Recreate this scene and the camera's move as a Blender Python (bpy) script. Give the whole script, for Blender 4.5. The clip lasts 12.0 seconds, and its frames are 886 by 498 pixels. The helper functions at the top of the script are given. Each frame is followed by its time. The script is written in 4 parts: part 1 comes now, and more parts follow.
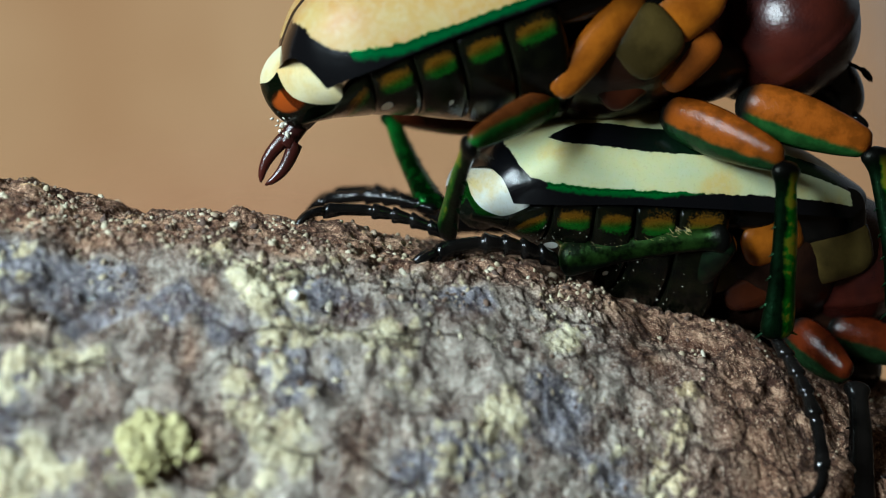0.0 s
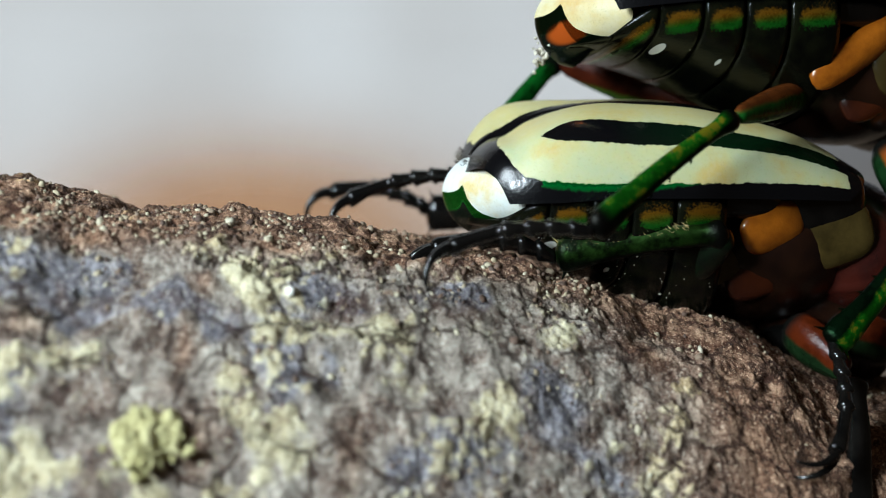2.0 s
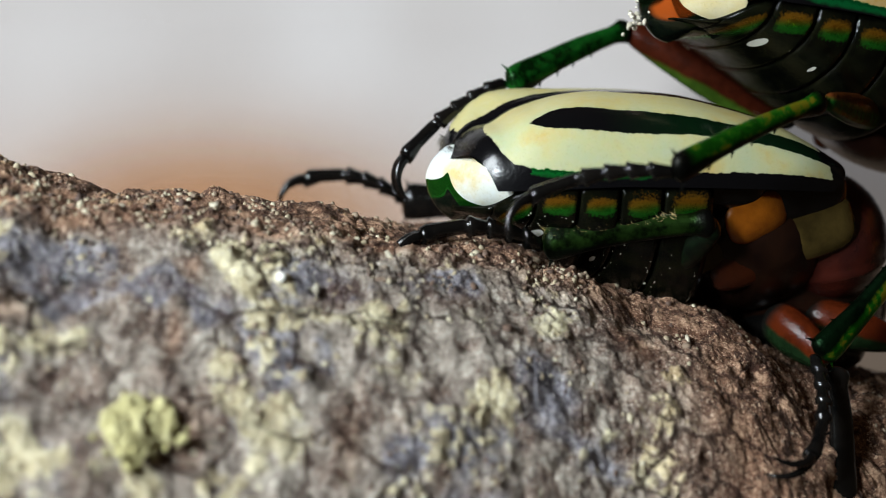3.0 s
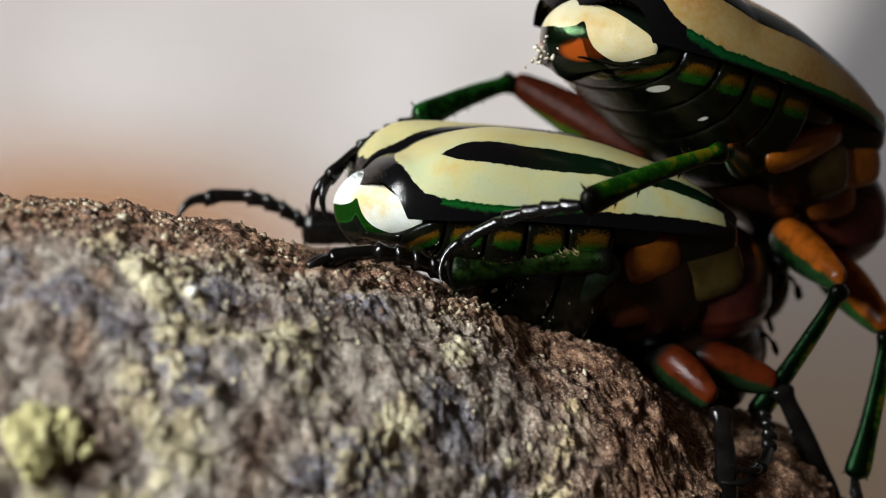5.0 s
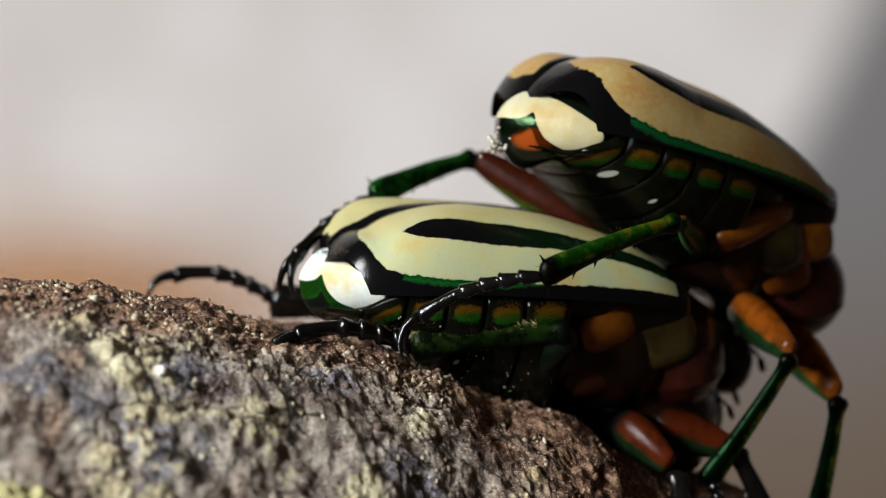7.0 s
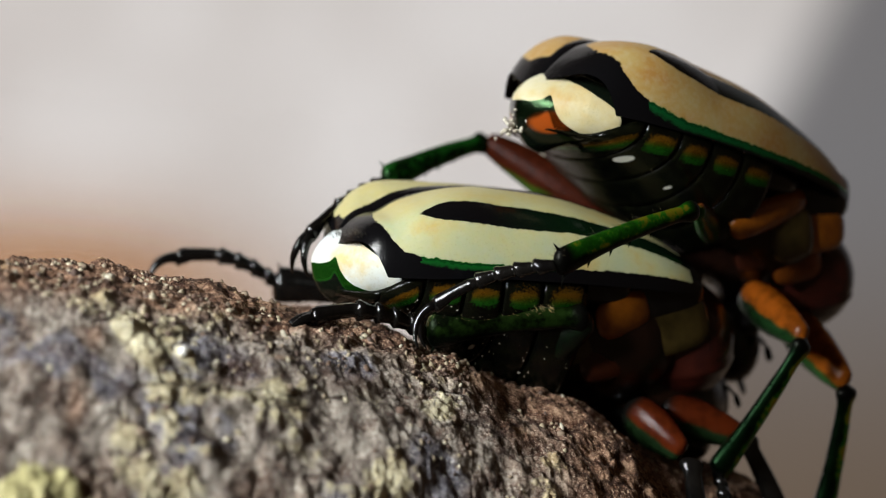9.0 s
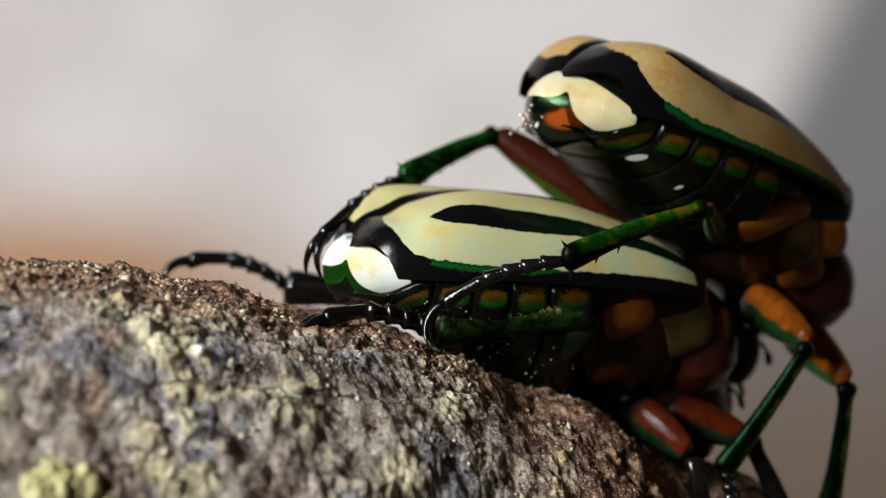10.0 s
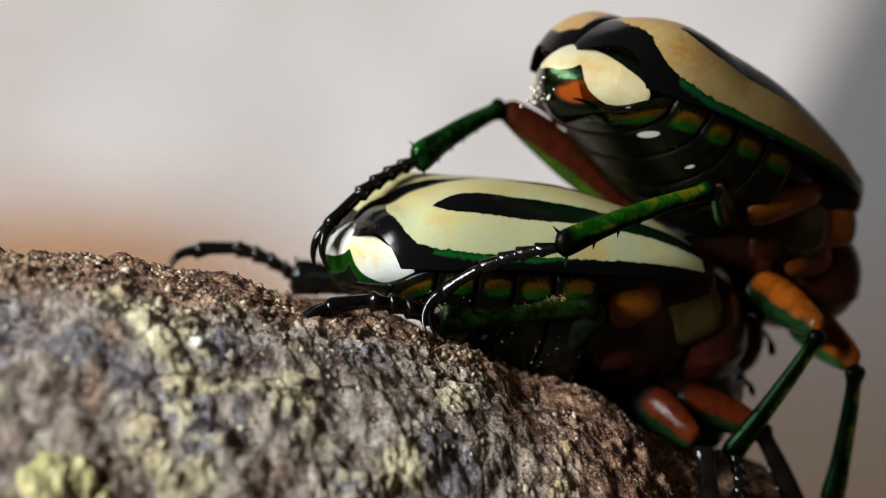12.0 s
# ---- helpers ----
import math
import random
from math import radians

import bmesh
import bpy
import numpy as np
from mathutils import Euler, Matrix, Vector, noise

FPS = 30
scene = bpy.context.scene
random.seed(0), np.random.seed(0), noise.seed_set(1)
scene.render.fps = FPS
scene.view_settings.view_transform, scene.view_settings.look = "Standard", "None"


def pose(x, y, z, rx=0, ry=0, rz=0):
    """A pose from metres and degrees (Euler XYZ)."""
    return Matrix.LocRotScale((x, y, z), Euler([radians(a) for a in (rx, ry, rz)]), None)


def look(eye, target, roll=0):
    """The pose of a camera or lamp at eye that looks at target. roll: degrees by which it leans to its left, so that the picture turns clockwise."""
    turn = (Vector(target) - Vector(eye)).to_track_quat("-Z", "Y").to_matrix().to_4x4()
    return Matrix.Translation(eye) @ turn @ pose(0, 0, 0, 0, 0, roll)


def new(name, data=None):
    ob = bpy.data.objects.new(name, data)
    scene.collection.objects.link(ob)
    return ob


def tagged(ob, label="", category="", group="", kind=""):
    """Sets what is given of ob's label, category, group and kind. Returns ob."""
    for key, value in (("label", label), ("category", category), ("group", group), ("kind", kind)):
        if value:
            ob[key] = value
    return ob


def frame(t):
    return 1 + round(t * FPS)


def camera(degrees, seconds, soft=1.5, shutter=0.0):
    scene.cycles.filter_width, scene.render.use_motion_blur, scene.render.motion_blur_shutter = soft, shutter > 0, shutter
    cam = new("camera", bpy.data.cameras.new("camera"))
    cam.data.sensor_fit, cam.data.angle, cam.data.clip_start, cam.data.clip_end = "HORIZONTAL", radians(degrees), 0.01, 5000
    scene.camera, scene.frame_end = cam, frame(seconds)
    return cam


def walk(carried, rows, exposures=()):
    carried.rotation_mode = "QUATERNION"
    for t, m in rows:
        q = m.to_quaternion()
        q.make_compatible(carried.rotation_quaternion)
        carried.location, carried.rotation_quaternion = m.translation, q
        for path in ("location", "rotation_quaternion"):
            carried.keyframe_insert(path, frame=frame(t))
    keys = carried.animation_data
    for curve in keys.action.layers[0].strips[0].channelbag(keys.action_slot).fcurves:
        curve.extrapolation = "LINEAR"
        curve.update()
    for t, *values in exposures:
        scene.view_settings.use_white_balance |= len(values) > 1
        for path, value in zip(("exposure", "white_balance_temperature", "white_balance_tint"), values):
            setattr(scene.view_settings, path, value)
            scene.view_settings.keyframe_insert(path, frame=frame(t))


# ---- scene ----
MM = 0.001

# ---- camera ----
cam = camera(40, 12.0, soft=1.0)
cam.data.dof.use_dof = True
cam.data.dof.focus_distance = 0.0670
cam.data.dof.aperture_fstop = 28.0
PATH = [
    (0, -0.04, -67.46, 0.29, 89.73, -0.07, 0.12),
    (0.5, -0.11, -67.52, 0.1, 90.03, -0.05, -0.01),
    (1, -0.16, -67.56, -0.05, 90.16, 0.02, -0.1),
    (1.5, 0, -67.31, 0, 90, 0, -0),
    (2, 0.31, -67.25, 0.35, 89.48, -0.04, 0.26),
    (2.5, -0.13, -67.03, 0.49, 89.05, -0.11, -0.19),
    (2.7, -1.33, -66.32, 0.21, 89.17, -0.13, -1.37),
    (4.3, -5.08, -67.22, -0.96, 90.55, -2.97, -7.45),
    (4.5, -5.93, -66.96, -1.07, 90.87, -3.03, -8.7),
    (5, -5.77, -66.66, -1.1, 91.54, -3.34, -10),
    (5.5, -6.15, -68.27, -1.11, 92.46, -3.11, -10.66),
    (6, -6.45, -69.02, -0.48, 93.38, -2.77, -11.17),
    (6.5, -5.82, -69.13, -0.39, 94.15, -2.4, -11.4),
    (6.7, -5.65, -69.17, -0.35, 94.32, -2.43, -11.24),
    (8.3, -7.91, -68.27, -0.72, 94.65, -2.03, -12.72),
    (8.5, -9.31, -67.36, -1.01, 94.76, -2.21, -13.3),
    (9, -9.12, -67.34, -1.15, 94.31, -2.87, -13.64),
    (9.5, -9.86, -67.82, -1.48, 94.48, -3.04, -14),
    (10, -9.76, -68.51, -1.7, 94.78, -2.86, -13.52),
    (10.5, -8.94, -68.16, -1.69, 94.71, -2.7, -12.87),
    (11, -8.73, -68.19, -1.49, 94.32, -2.62, -12.54),
    (11.5, -8.9, -68.08, -1.72, 94.37, -2.45, -12.67),
    (12, -8.43, -68.3, -1.36, 94, -2.52, -12.3),
]
# the log is held and turned a little on its upright axis: seconds and degrees
TURN = [(0, 0), (2.5, 0), (2.7, 1.4), (4.3, 11.0), (5, 15.0), (5.5, 16.0), (6.5, 17.0), (12, 17.0)]


def turned(t):
    return Matrix.Rotation(radians(float(np.interp(t, [k[0] for k in TURN], [k[1] for k in TURN]))), 4, "Z")


walk(cam, [(t, turned(t) @ pose(x * MM, y * MM, z * MM, a, b, c)) for t, x, y, z, a, b, c in PATH],
     exposures=[(0, -0.10, 5750, -3), (1.2, -0.08, 5800, -2), (2.7, -0.06, 6150, 5), (4.3, -0.04, 6700, 10), (12, -0.05, 6700, 10)])

# ---- light: a dim room with a bright lamp above and in front ----
world = bpy.data.worlds.new("room_light")
scene.world = world
world.use_nodes = True
world.node_tree.nodes["Background"].inputs[0].default_value = (0.86, 0.56, 0.34, 1)
world.node_tree.nodes["Background"].inputs[1].default_value = 0.05


def area_lamp(name, eye, target, size, power, colour):
    data = bpy.data.lights.new(name, "AREA")
    data.shape, data.size, data.energy, data.color = "DISK", size * MM, power, colour
    lamp = new(name, data)
    lamp.matrix_world = look(Vector(eye) * MM, Vector(target) * MM)
    return lamp


area_lamp("desk_lamp", (-180, -170, 106), (2, 0, 0), 96, 1.18, (0.93, 0.97, 1.0))
area_lamp("camera_lamp", (-68, -98, 26), (2, 0, 0), 15, 0.12, (0.90, 0.96, 1.0))


# ---- materials ----
def material(name, rough=0.5, metal=0.0, colour=(0.5, 0.5, 0.5), coat=0.0, spec=0.5):
    m = bpy.data.materials.new(name)
    m.use_nodes = True
    b = m.node_tree.nodes["Principled BSDF"]
    b.inputs["Base Color"].default_value = (*colour, 1)
    b.inputs["Roughness"].default_value = rough
    b.inputs["Metallic"].default_value = metal
    b.inputs["Coat Weight"].default_value = coat
    b.inputs["Coat Roughness"].default_value = 0.08
    b.inputs["Specular IOR Level"].default_value = spec
    return m, m.node_tree, b


def node(tree, kind, **values):
    n = tree.nodes.new(kind)
    for key, value in values.items():
        n.inputs[key.replace("_", " ")].default_value = value
    return n


def noise_tex(tree, size, detail=4.0, rough=0.55, distort=0.0):
    """A noise whose lumps are about size millimetres across, in the thing's own space."""
    co = tree.nodes.new("ShaderNodeTexCoord")
    n = tree.nodes.new("ShaderNodeTexNoise")
    n.inputs["Scale"].default_value = 1000.0 / size
    n.inputs["Detail"].default_value = detail
    n.inputs["Roughness"].default_value = rough
    n.inputs["Distortion"].default_value = distort
    tree.links.new(co.outputs["Object"], n.inputs["Vector"])
    return n


def ramp(tree, source, stops, ease="LINEAR"):
    r = tree.nodes.new("ShaderNodeValToRGB")
    r.color_ramp.interpolation = ease
    e = r.color_ramp.elements
    while len(e) < len(stops):
        e.new(0.5)
    for item, (at, col) in zip(e, stops):
        item.position = at
        item.color = (*col, 1) if len(col) == 3 else col
    tree.links.new(source, r.inputs[0])
    return r.outputs[0]


def mixed(tree, factor, one, two, way="MIX"):
    m = tree.nodes.new("ShaderNodeMix")
    m.data_type, m.blend_type = "RGBA", way
    for value, slot in ((factor, 0), (one, 6), (two, 7)):
        if isinstance(value, (int, float)):
            m.inputs[slot].default_value = value
        elif isinstance(value, tuple):
            m.inputs[slot].default_value = (*value, 1)
        else:
            tree.links.new(value, m.inputs[slot])
    return m.outputs[2]


def sums(tree, way, one, two):
    m = tree.nodes.new("ShaderNodeMath")
    m.operation = way
    for value, slot in ((one, 0), (two, 1)):
        if isinstance(value, (int, float)):
            m.inputs[slot].default_value = value
        else:
            tree.links.new(value, m.inputs[slot])
    return m.outputs[0]


def bump(tree, shader, height, strength, distance):
    b = tree.nodes.new("ShaderNodeBump")
    b.inputs["Strength"].default_value = strength
    b.inputs["Distance"].default_value = distance * MM
    tree.links.new(height, b.inputs["Height"])
    tree.links.new(b.outputs[0], shader.inputs["Normal"])


def attribute(tree, name):
    a = tree.nodes.new("ShaderNodeAttribute")
    a.attribute_name = name
    return a.outputs["Fac"]


def smooth_mask(tree, value, low, high):
    m = tree.nodes.new("ShaderNodeMapRange")
    m.interpolation_type = "SMOOTHSTEP"
    m.inputs["From Min"].default_value, m.inputs["From Max"].default_value = low, high
    tree.links.new(value, m.inputs["Value"])
    return m.outputs[0]


def limb_material(name, upper, lower, joint=(0.006, 0.006, 0.005), rough=0.25, metal=0.0, split=-0.35, gloom=0.75):
    """A limb with one colour above and another along its under edge, and dark ends."""
    m, t, b = material(name, rough=rough, coat=0.0, spec=0.5)
    b.inputs["IOR"].default_value = 1.24
    co = t.nodes.new("ShaderNodeTexCoord")
    sep = t.nodes.new("ShaderNodeSeparateXYZ")
    t.links.new(co.outputs["Object"], sep.inputs[0])
    n, f = noise_tex(t, 1.4, 4), noise_tex(t, 0.16, 3)
    edge = sums(t, "ADD", sep.outputs[2], sums(t, "MULTIPLY", sums(t, "SUBTRACT", n.outputs[0], 0.5), 0.5 * MM))
    over = smooth_mask(t, edge, (split - 0.15) * MM, (split + 0.15) * MM)
    g = noise_tex(t, 0.5, 4)
    blotch = smooth_mask(t, sums(t, "ADD", sums(t, "MULTIPLY", n.outputs[0], 0.6), sums(t, "MULTIPLY", g.outputs[0], 0.4)), 0.40, 0.60)
    shade = [mixed(t, blotch, tuple(c * gloom for c in col), tuple(min(1, c * 1.3) for c in col)) for col in (lower, upper)]
    col = mixed(t, over, shade[0], shade[1])
    if metal > 0.75:
        gilt = smooth_mask(t, sums(t, "ADD", sums(t, "MULTIPLY", g.outputs[0], 0.5), sums(t, "MULTIPLY", n.outputs[0], 0.5)), 0.50, 0.58)
        col = mixed(t, sums(t, "MULTIPLY", sums(t, "MULTIPLY", gilt, over), 0.7), col, (0.48, 0.34, 0.02))
    col = mixed(t, smooth_mask(t, sep.outputs[0], 0.4 * MM, 1.3 * MM), joint, col)
    if metal > 0.8:
        col = mixed(t, smooth_mask(t, sep.outputs[0], 9.3 * MM, 10.2 * MM), col, joint)
    t.links.new(col, b.inputs["Base Color"])
    b.inputs["Metallic"].default_value = metal
    bump(t, b, f.outputs[0], 0.55, 0.05)
    return m


def bark_material():
    """Weathered bark: red brown wood, blue grey film in patches, and a knobbly cream crust."""
    m, t, b = material("bark", rough=0.8, spec=0.3)
    big = noise_tex(t, 13, 4, 0.6, 0.6)
    mid = noise_tex(t, 1.9, 7, 0.7, 0.5)
    small = noise_tex(t, 1.25, 5, 0.6)
    fine = noise_tex(t, 0.30, 6, 0.7)
    film = noise_tex(t, 7.5, 5, 0.6, 0.9)
    crust = attribute(t, "crust")
    grain = sums(t, "ADD", sums(t, "MULTIPLY", fine.outputs[0], 0.52), sums(t, "MULTIPLY", small.outputs[0], 0.48))
    wood = ramp(t, grain, [(0.40, (0.026, 0.013, 0.009)), (0.48, (0.115, 0.072, 0.052)), (0.55, (0.25, 0.19, 0.15)), (0.66, (0.47, 0.40, 0.32))])
    blue = ramp(t, grain, [(0.39, (0.038, 0.034, 0.042)), (0.49, (0.135, 0.126, 0.146)), (0.60, (0.31, 0.30, 0.335))])
    cream = ramp(t, grain, [(0.36, (0.24, 0.18, 0.10)), (0.46, (0.47, 0.40, 0.24)), (0.58, (0.71, 0.65, 0.44))])
    olive = ramp(t, grain, [(0.39, (0.085, 0.062, 0.048)), (0.50, (0.28, 0.235, 0.195)), (0.62, (0.50, 0.45, 0.38))])
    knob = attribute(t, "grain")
    col = mixed(t, smooth_mask(t, sums(t, "ADD", sums(t, "ADD", mid.outputs[0], sums(t, "MULTIPLY", crust, 0.8)), sums(t, "MULTIPLY", big.outputs[0], 0.4)), 0.60, 0.74), wood, olive)
    col = mixed(t, smooth_mask(t, sums(t, "ADD", sums(t, "ADD", film.outputs[0], attribute(t, "film")), sums(t, "MULTIPLY", crust, 0.5)), 0.46, 0.58), col, blue)
    # red brown wood in the hollows, with their shade put into the dark colour
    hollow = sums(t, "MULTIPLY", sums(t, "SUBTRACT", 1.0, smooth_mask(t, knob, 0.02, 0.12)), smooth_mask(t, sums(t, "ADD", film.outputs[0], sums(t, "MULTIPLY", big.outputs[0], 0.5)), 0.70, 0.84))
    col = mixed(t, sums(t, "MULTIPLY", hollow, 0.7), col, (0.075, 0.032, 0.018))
    lumps = sums(t, "ADD", sums(t, "MULTIPLY", knob, 1.2), sums(t, "ADD", sums(t, "MULTIPLY", mid.outputs[0], 0.42), sums(t, "MULTIPLY", big.outputs[0], 0.40)))
    col = mixed(t, smooth_mask(t, sums(t, "ADD", sums(t, "ADD", lumps, attribute(t, "cream")), sums(t, "MULTIPLY", crust, 0.9)), 0.66, 0.82), col, cream)
    fleck, dust = noise_tex(t, 0.17, 3, 0.6), noise_tex(t, 0.10, 2)
    col = mixed(t, sums(t, "MULTIPLY", smooth_mask(t, fleck.outputs[0], 0.58, 0.66), 0.6), col, (0.66, 0.61, 0.52))
    col = mixed(t, sums(t, "MULTIPLY", smooth_mask(t, fleck.outputs[0], 0.42, 0.34), 0.55), col, (0.05, 0.032, 0.025))
    col = mixed(t, sums(t, "MULTIPLY", smooth_mask(t, dust.outputs[0], 0.56, 0.66), 0.35), col, (0.55, 0.50, 0.44))
    co = t.nodes.new("ShaderNodeTexCoord")
    bent = t.nodes.new("ShaderNodeVectorMath")
    bent.operation = "MULTIPLY_ADD"
    bent.inputs[1].default_value = (2.2 * MM, 2.2 * MM, 2.2 * MM)
    t.links.new(mid.outputs["Color"], bent.inputs[0])
    t.links.new(co.outputs["Object"], bent.inputs[2])
    cell = t.nodes.new("ShaderNodeTexVoronoi")
    cell.feature = "DISTANCE_TO_EDGE"
    cell.inputs["Scale"].default_value = 1000.0 / 3.4
    t.links.new(bent.outputs[0], cell.inputs["Vector"])
    gap = sums(t, "SUBTRACT", 1.0, smooth_mask(t, cell.outputs["Distance"], 0.008, 0.05))
    gap = sums(t, "MULTIPLY", gap, smooth_mask(t, sums(t, "SUBTRACT", big.outputs[0], sums(t, "MULTIPLY", crust, 0.4)), 0.40, 0.54))
    col = mixed(t, sums(t, "MULTIPLY", gap, 0.85), col, (0.030, 0.013, 0.008))
    # brown wood at low crust; towards the right end warm light is painted in
    warm = mixed(t, 1.0, col, (1.25, 0.97, 0.77), "MULTIPLY")
    col = mixed(t, smooth_mask(t, sums(t, "MULTIPLY", crust, -1.0), 0.0, 0.25), col, warm)
    t.links.new(col, b.inputs["Base Color"])
    wet = noise_tex(t, 0.22, 2)
    t.links.new(sums(t, "SUBTRACT", 0.88, sums(t, "MULTIPLY", smooth_mask(t, wet.outputs[0], 0.60, 0.68), 0.66)), b.inputs["Roughness"])
    bump(t, b, sums(t, "SUBTRACT", sums(t, "ADD", small.outputs[0], sums(t, "MULTIPLY", fine.outputs[0], 0.6)), sums(t, "MULTIPLY", gap, 0.5)), 0.75, 0.5)
    return m


def shell_material(name, ground, rim, patch, rim_width=0.06, bronze=None, ragged=0.02):
    """Shining shell whose pale patches lie where the attribute 'patch' is above zero, with a metallic rim."""
    m, t, b = material(name, rough=0.28, coat=0.0, spec=0.5)
    b.inputs["IOR"].default_value = 1.32
    wobble = noise_tex(t, 0.35, 3)
    sheet = noise_tex(t, 2.5, 5)
    edge = sums(t, "ADD", attribute(t, "patch"), sums(t, "MULTIPLY", sums(t, "SUBTRACT", wobble.outputs[0], 0.5), 0.03))
    edge = sums(t, "ADD", edge, sums(t, "MULTIPLY", sums(t, "SUBTRACT", sheet.outputs[0], 0.5), ragged))
    pale = smooth_mask(t, edge, 0.0, 0.008)
    glow = smooth_mask(t, sums(t, "ADD", edge, attribute(t, "rim")), -rim_width, 0.0)
    cream = ramp(t, sheet.outputs[0], [(0.36, patch[0]), (0.53, patch[1]), (0.68, patch[2])])
    cream = mixed(t, sums(t, "MULTIPLY", attribute(t, "ochre"), 0.55), cream, patch[2])
    speck = noise_tex(t, 0.12, 3)
    cream = mixed(t, smooth_mask(t, speck.outputs[0], 0.56, 0.70), cream, mixed(t, 0.35, cream, (0.30, 0.26, 0.14)))
    cream = mixed(t, smooth_mask(t, wobble.outputs[0], 0.35, 0.75), cream, mixed(t, 0.25, cream, (0.45, 0.42, 0.3)))
    under = mixed(t, glow, mixed(t, attribute(t, "stripe"), ground, (0.002, 0.009, 0.003)), rim)
    if bronze:
        under = mixed(t, smooth_mask(t, attribute(t, "spot"), 0.0, 0.5), under, bronze)
    col = mixed(t, pale, under, cream)
    t.links.new(col, b.inputs["Base Color"])
    t.links.new(sums(t, "ADD", sums(t, "MULTIPLY", pale, 0.25), 0.17), b.inputs["Roughness"])
    t.links.new(sums(t, "MULTIPLY", sums(t, "SUBTRACT", 1.0, pale), sums(t, "MULTIPLY", glow, 0.85)), b.inputs["Metallic"])
    pits = noise_tex(t, 0.16, 2)
    bump(t, b, sums(t, "ADD", wobble.outputs[0], sums(t, "MULTIPLY", pits.outputs[0], 0.9)), 0.16, 0.06)
    return m


def chitin(name, dark, light, size=1.2, rough=0.25, metal=0.0, coat=0.0, grain=0.4):
    m, t, b = material(name, rough=rough, metal=metal, coat=coat)
    n = noise_tex(t, size, 5)
    f = noise_tex(t, 0.18, 3)
    t.links.new(ramp(t, n.outputs[0], [(0.38, dark), (0.62, light)]), b.inputs["Base Color"])
    b.inputs["IOR"].default_value = 1.4
    bump(t, b, f.outputs[0], grain, 0.06)
    return m


def belly_material():
    """Glossy black belly whose flanks shine bronze above and green below, with a few white patches."""
    m, t, b = material("belly_chitin", rough=0.2, spec=0.5)
    b.inputs["IOR"].default_value = 1.28
    n = noise_tex(t, 1.0, 4)
    f = noise_tex(t, 0.14, 3)
    soft = sums(t, "ADD", attribute(t, "spot"), sums(t, "MULTIPLY", sums(t, "SUBTRACT", f.outputs[0], 0.5), 1.1))
    ground = ramp(t, n.outputs[0], [(0.35, (0.001, 0.0013, 0.001)), (0.65, (0.004, 0.0045, 0.002))])
    sheen = mixed(t, smooth_mask(t, attribute(t, "bronze"), 0.0, 1.0), (0.020, 0.16, 0.013), (0.26, 0.115, 0.008))
    shine = smooth_mask(t, soft, 0.15, 1.25)
    pale = smooth_mask(t, attribute(t, "patch"), 0.0, 0.12)
    t.links.new(mixed(t, pale, mixed(t, shine, ground, sheen), (0.62, 0.62, 0.56)), b.inputs["Base Color"])
    t.links.new(sums(t, "MULTIPLY", shine, 0.9), b.inputs["Metallic"])
    t.links.new(sums(t, "ADD", sums(t, "MULTIPLY", shine, 0.18), 0.12), b.inputs["Roughness"])
    bump(t, b, sums(t, "ADD", f.outputs[0], n.outputs[0]), 0.4, 0.06)
    return m


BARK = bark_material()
CREAM = ((0.37, 0.41, 0.25), (0.42, 0.42, 0.21), (0.45, 0.35, 0.12))
# upper beetle's cream, tinted ochre for the warm dim light falling on it
WARMLITCREAM = ((0.37, 0.265, 0.095), (0.36, 0.22, 0.062), (0.34, 0.17, 0.040))
WHITE = ((0.54, 0.59, 0.60), (0.57, 0.59, 0.53), (0.54, 0.43, 0.20))
# upper beetle's white patches, with the same warm light put into the colour
WARMLITWHITE = ((0.54, 0.51, 0.36), (0.50, 0.43, 0.23), (0.46, 0.32, 0.12))
JET = (0.0025, 0.0025, 0.003)
ELYTRA = shell_material("elytra", JET, (0.010, 0.20, 0.03), CREAM, 0.036)
WARMLITELYTRA = shell_material("warm_lit_elytra", JET, (0.008, 0.19, 0.045), WARMLITCREAM, 0.042)
TAIL = shell_material("pygidium", (0.003, 0.005, 0.003), (0.020, 0.15, 0.014), WHITE, 0.10, ragged=0.10)
# same tail plate; its bronze spot is a sheen painted as fixed colour
TAILSHEEN = shell_material("sheen_pygidium", (0.003, 0.005, 0.003), (0.006, 0.014, 0.005), WARMLITWHITE, 0.10, (0.26, 0.05, 0.006), ragged=0.10)
BLACK = chitin("black_chitin", (0.002, 0.002, 0.002), (0.005, 0.0045, 0.004), rough=0.13)
DUSK = chitin("dark_brown_chitin", (0.006, 0.0025, 0.002), (0.016, 0.006, 0.003), size=3, rough=0.22)
DARKGREEN = chitin("dark_green_chitin", (0.002, 0.004, 0.002), (0.004, 0.011, 0.004), rough=0.25, metal=0.3)
BELLY = belly_material()
ORANGE = chitin("orange_chitin", (0.15, 0.040, 0.003), (0.27, 0.080, 0.005), size=2.2, rough=0.2, coat=0.4)
AMBER = chitin("amber_chitin", (0.10, 0.026, 0.004), (0.20, 0.052, 0.005), size=3, rough=0.25)
RUST = chitin("rust_chitin", (0.020, 0.005, 0.003), (0.040, 0.009, 0.003), size=3, rough=0.22)
OLIVE = chitin("olive_chitin", (0.022, 0.015, 0.004), (0.050, 0.034, 0.009), size=2, rough=0.22)
THIGH = limb_material("orange_thigh", (0.17, 0.043, 0.004), (0.012, 0.05, 0.010))
MIDTHIGH = limb_material("red_orange_thigh", (0.14, 0.034, 0.003), (0.006, 0.022, 0.006), split=-0.1, gloom=0.7)
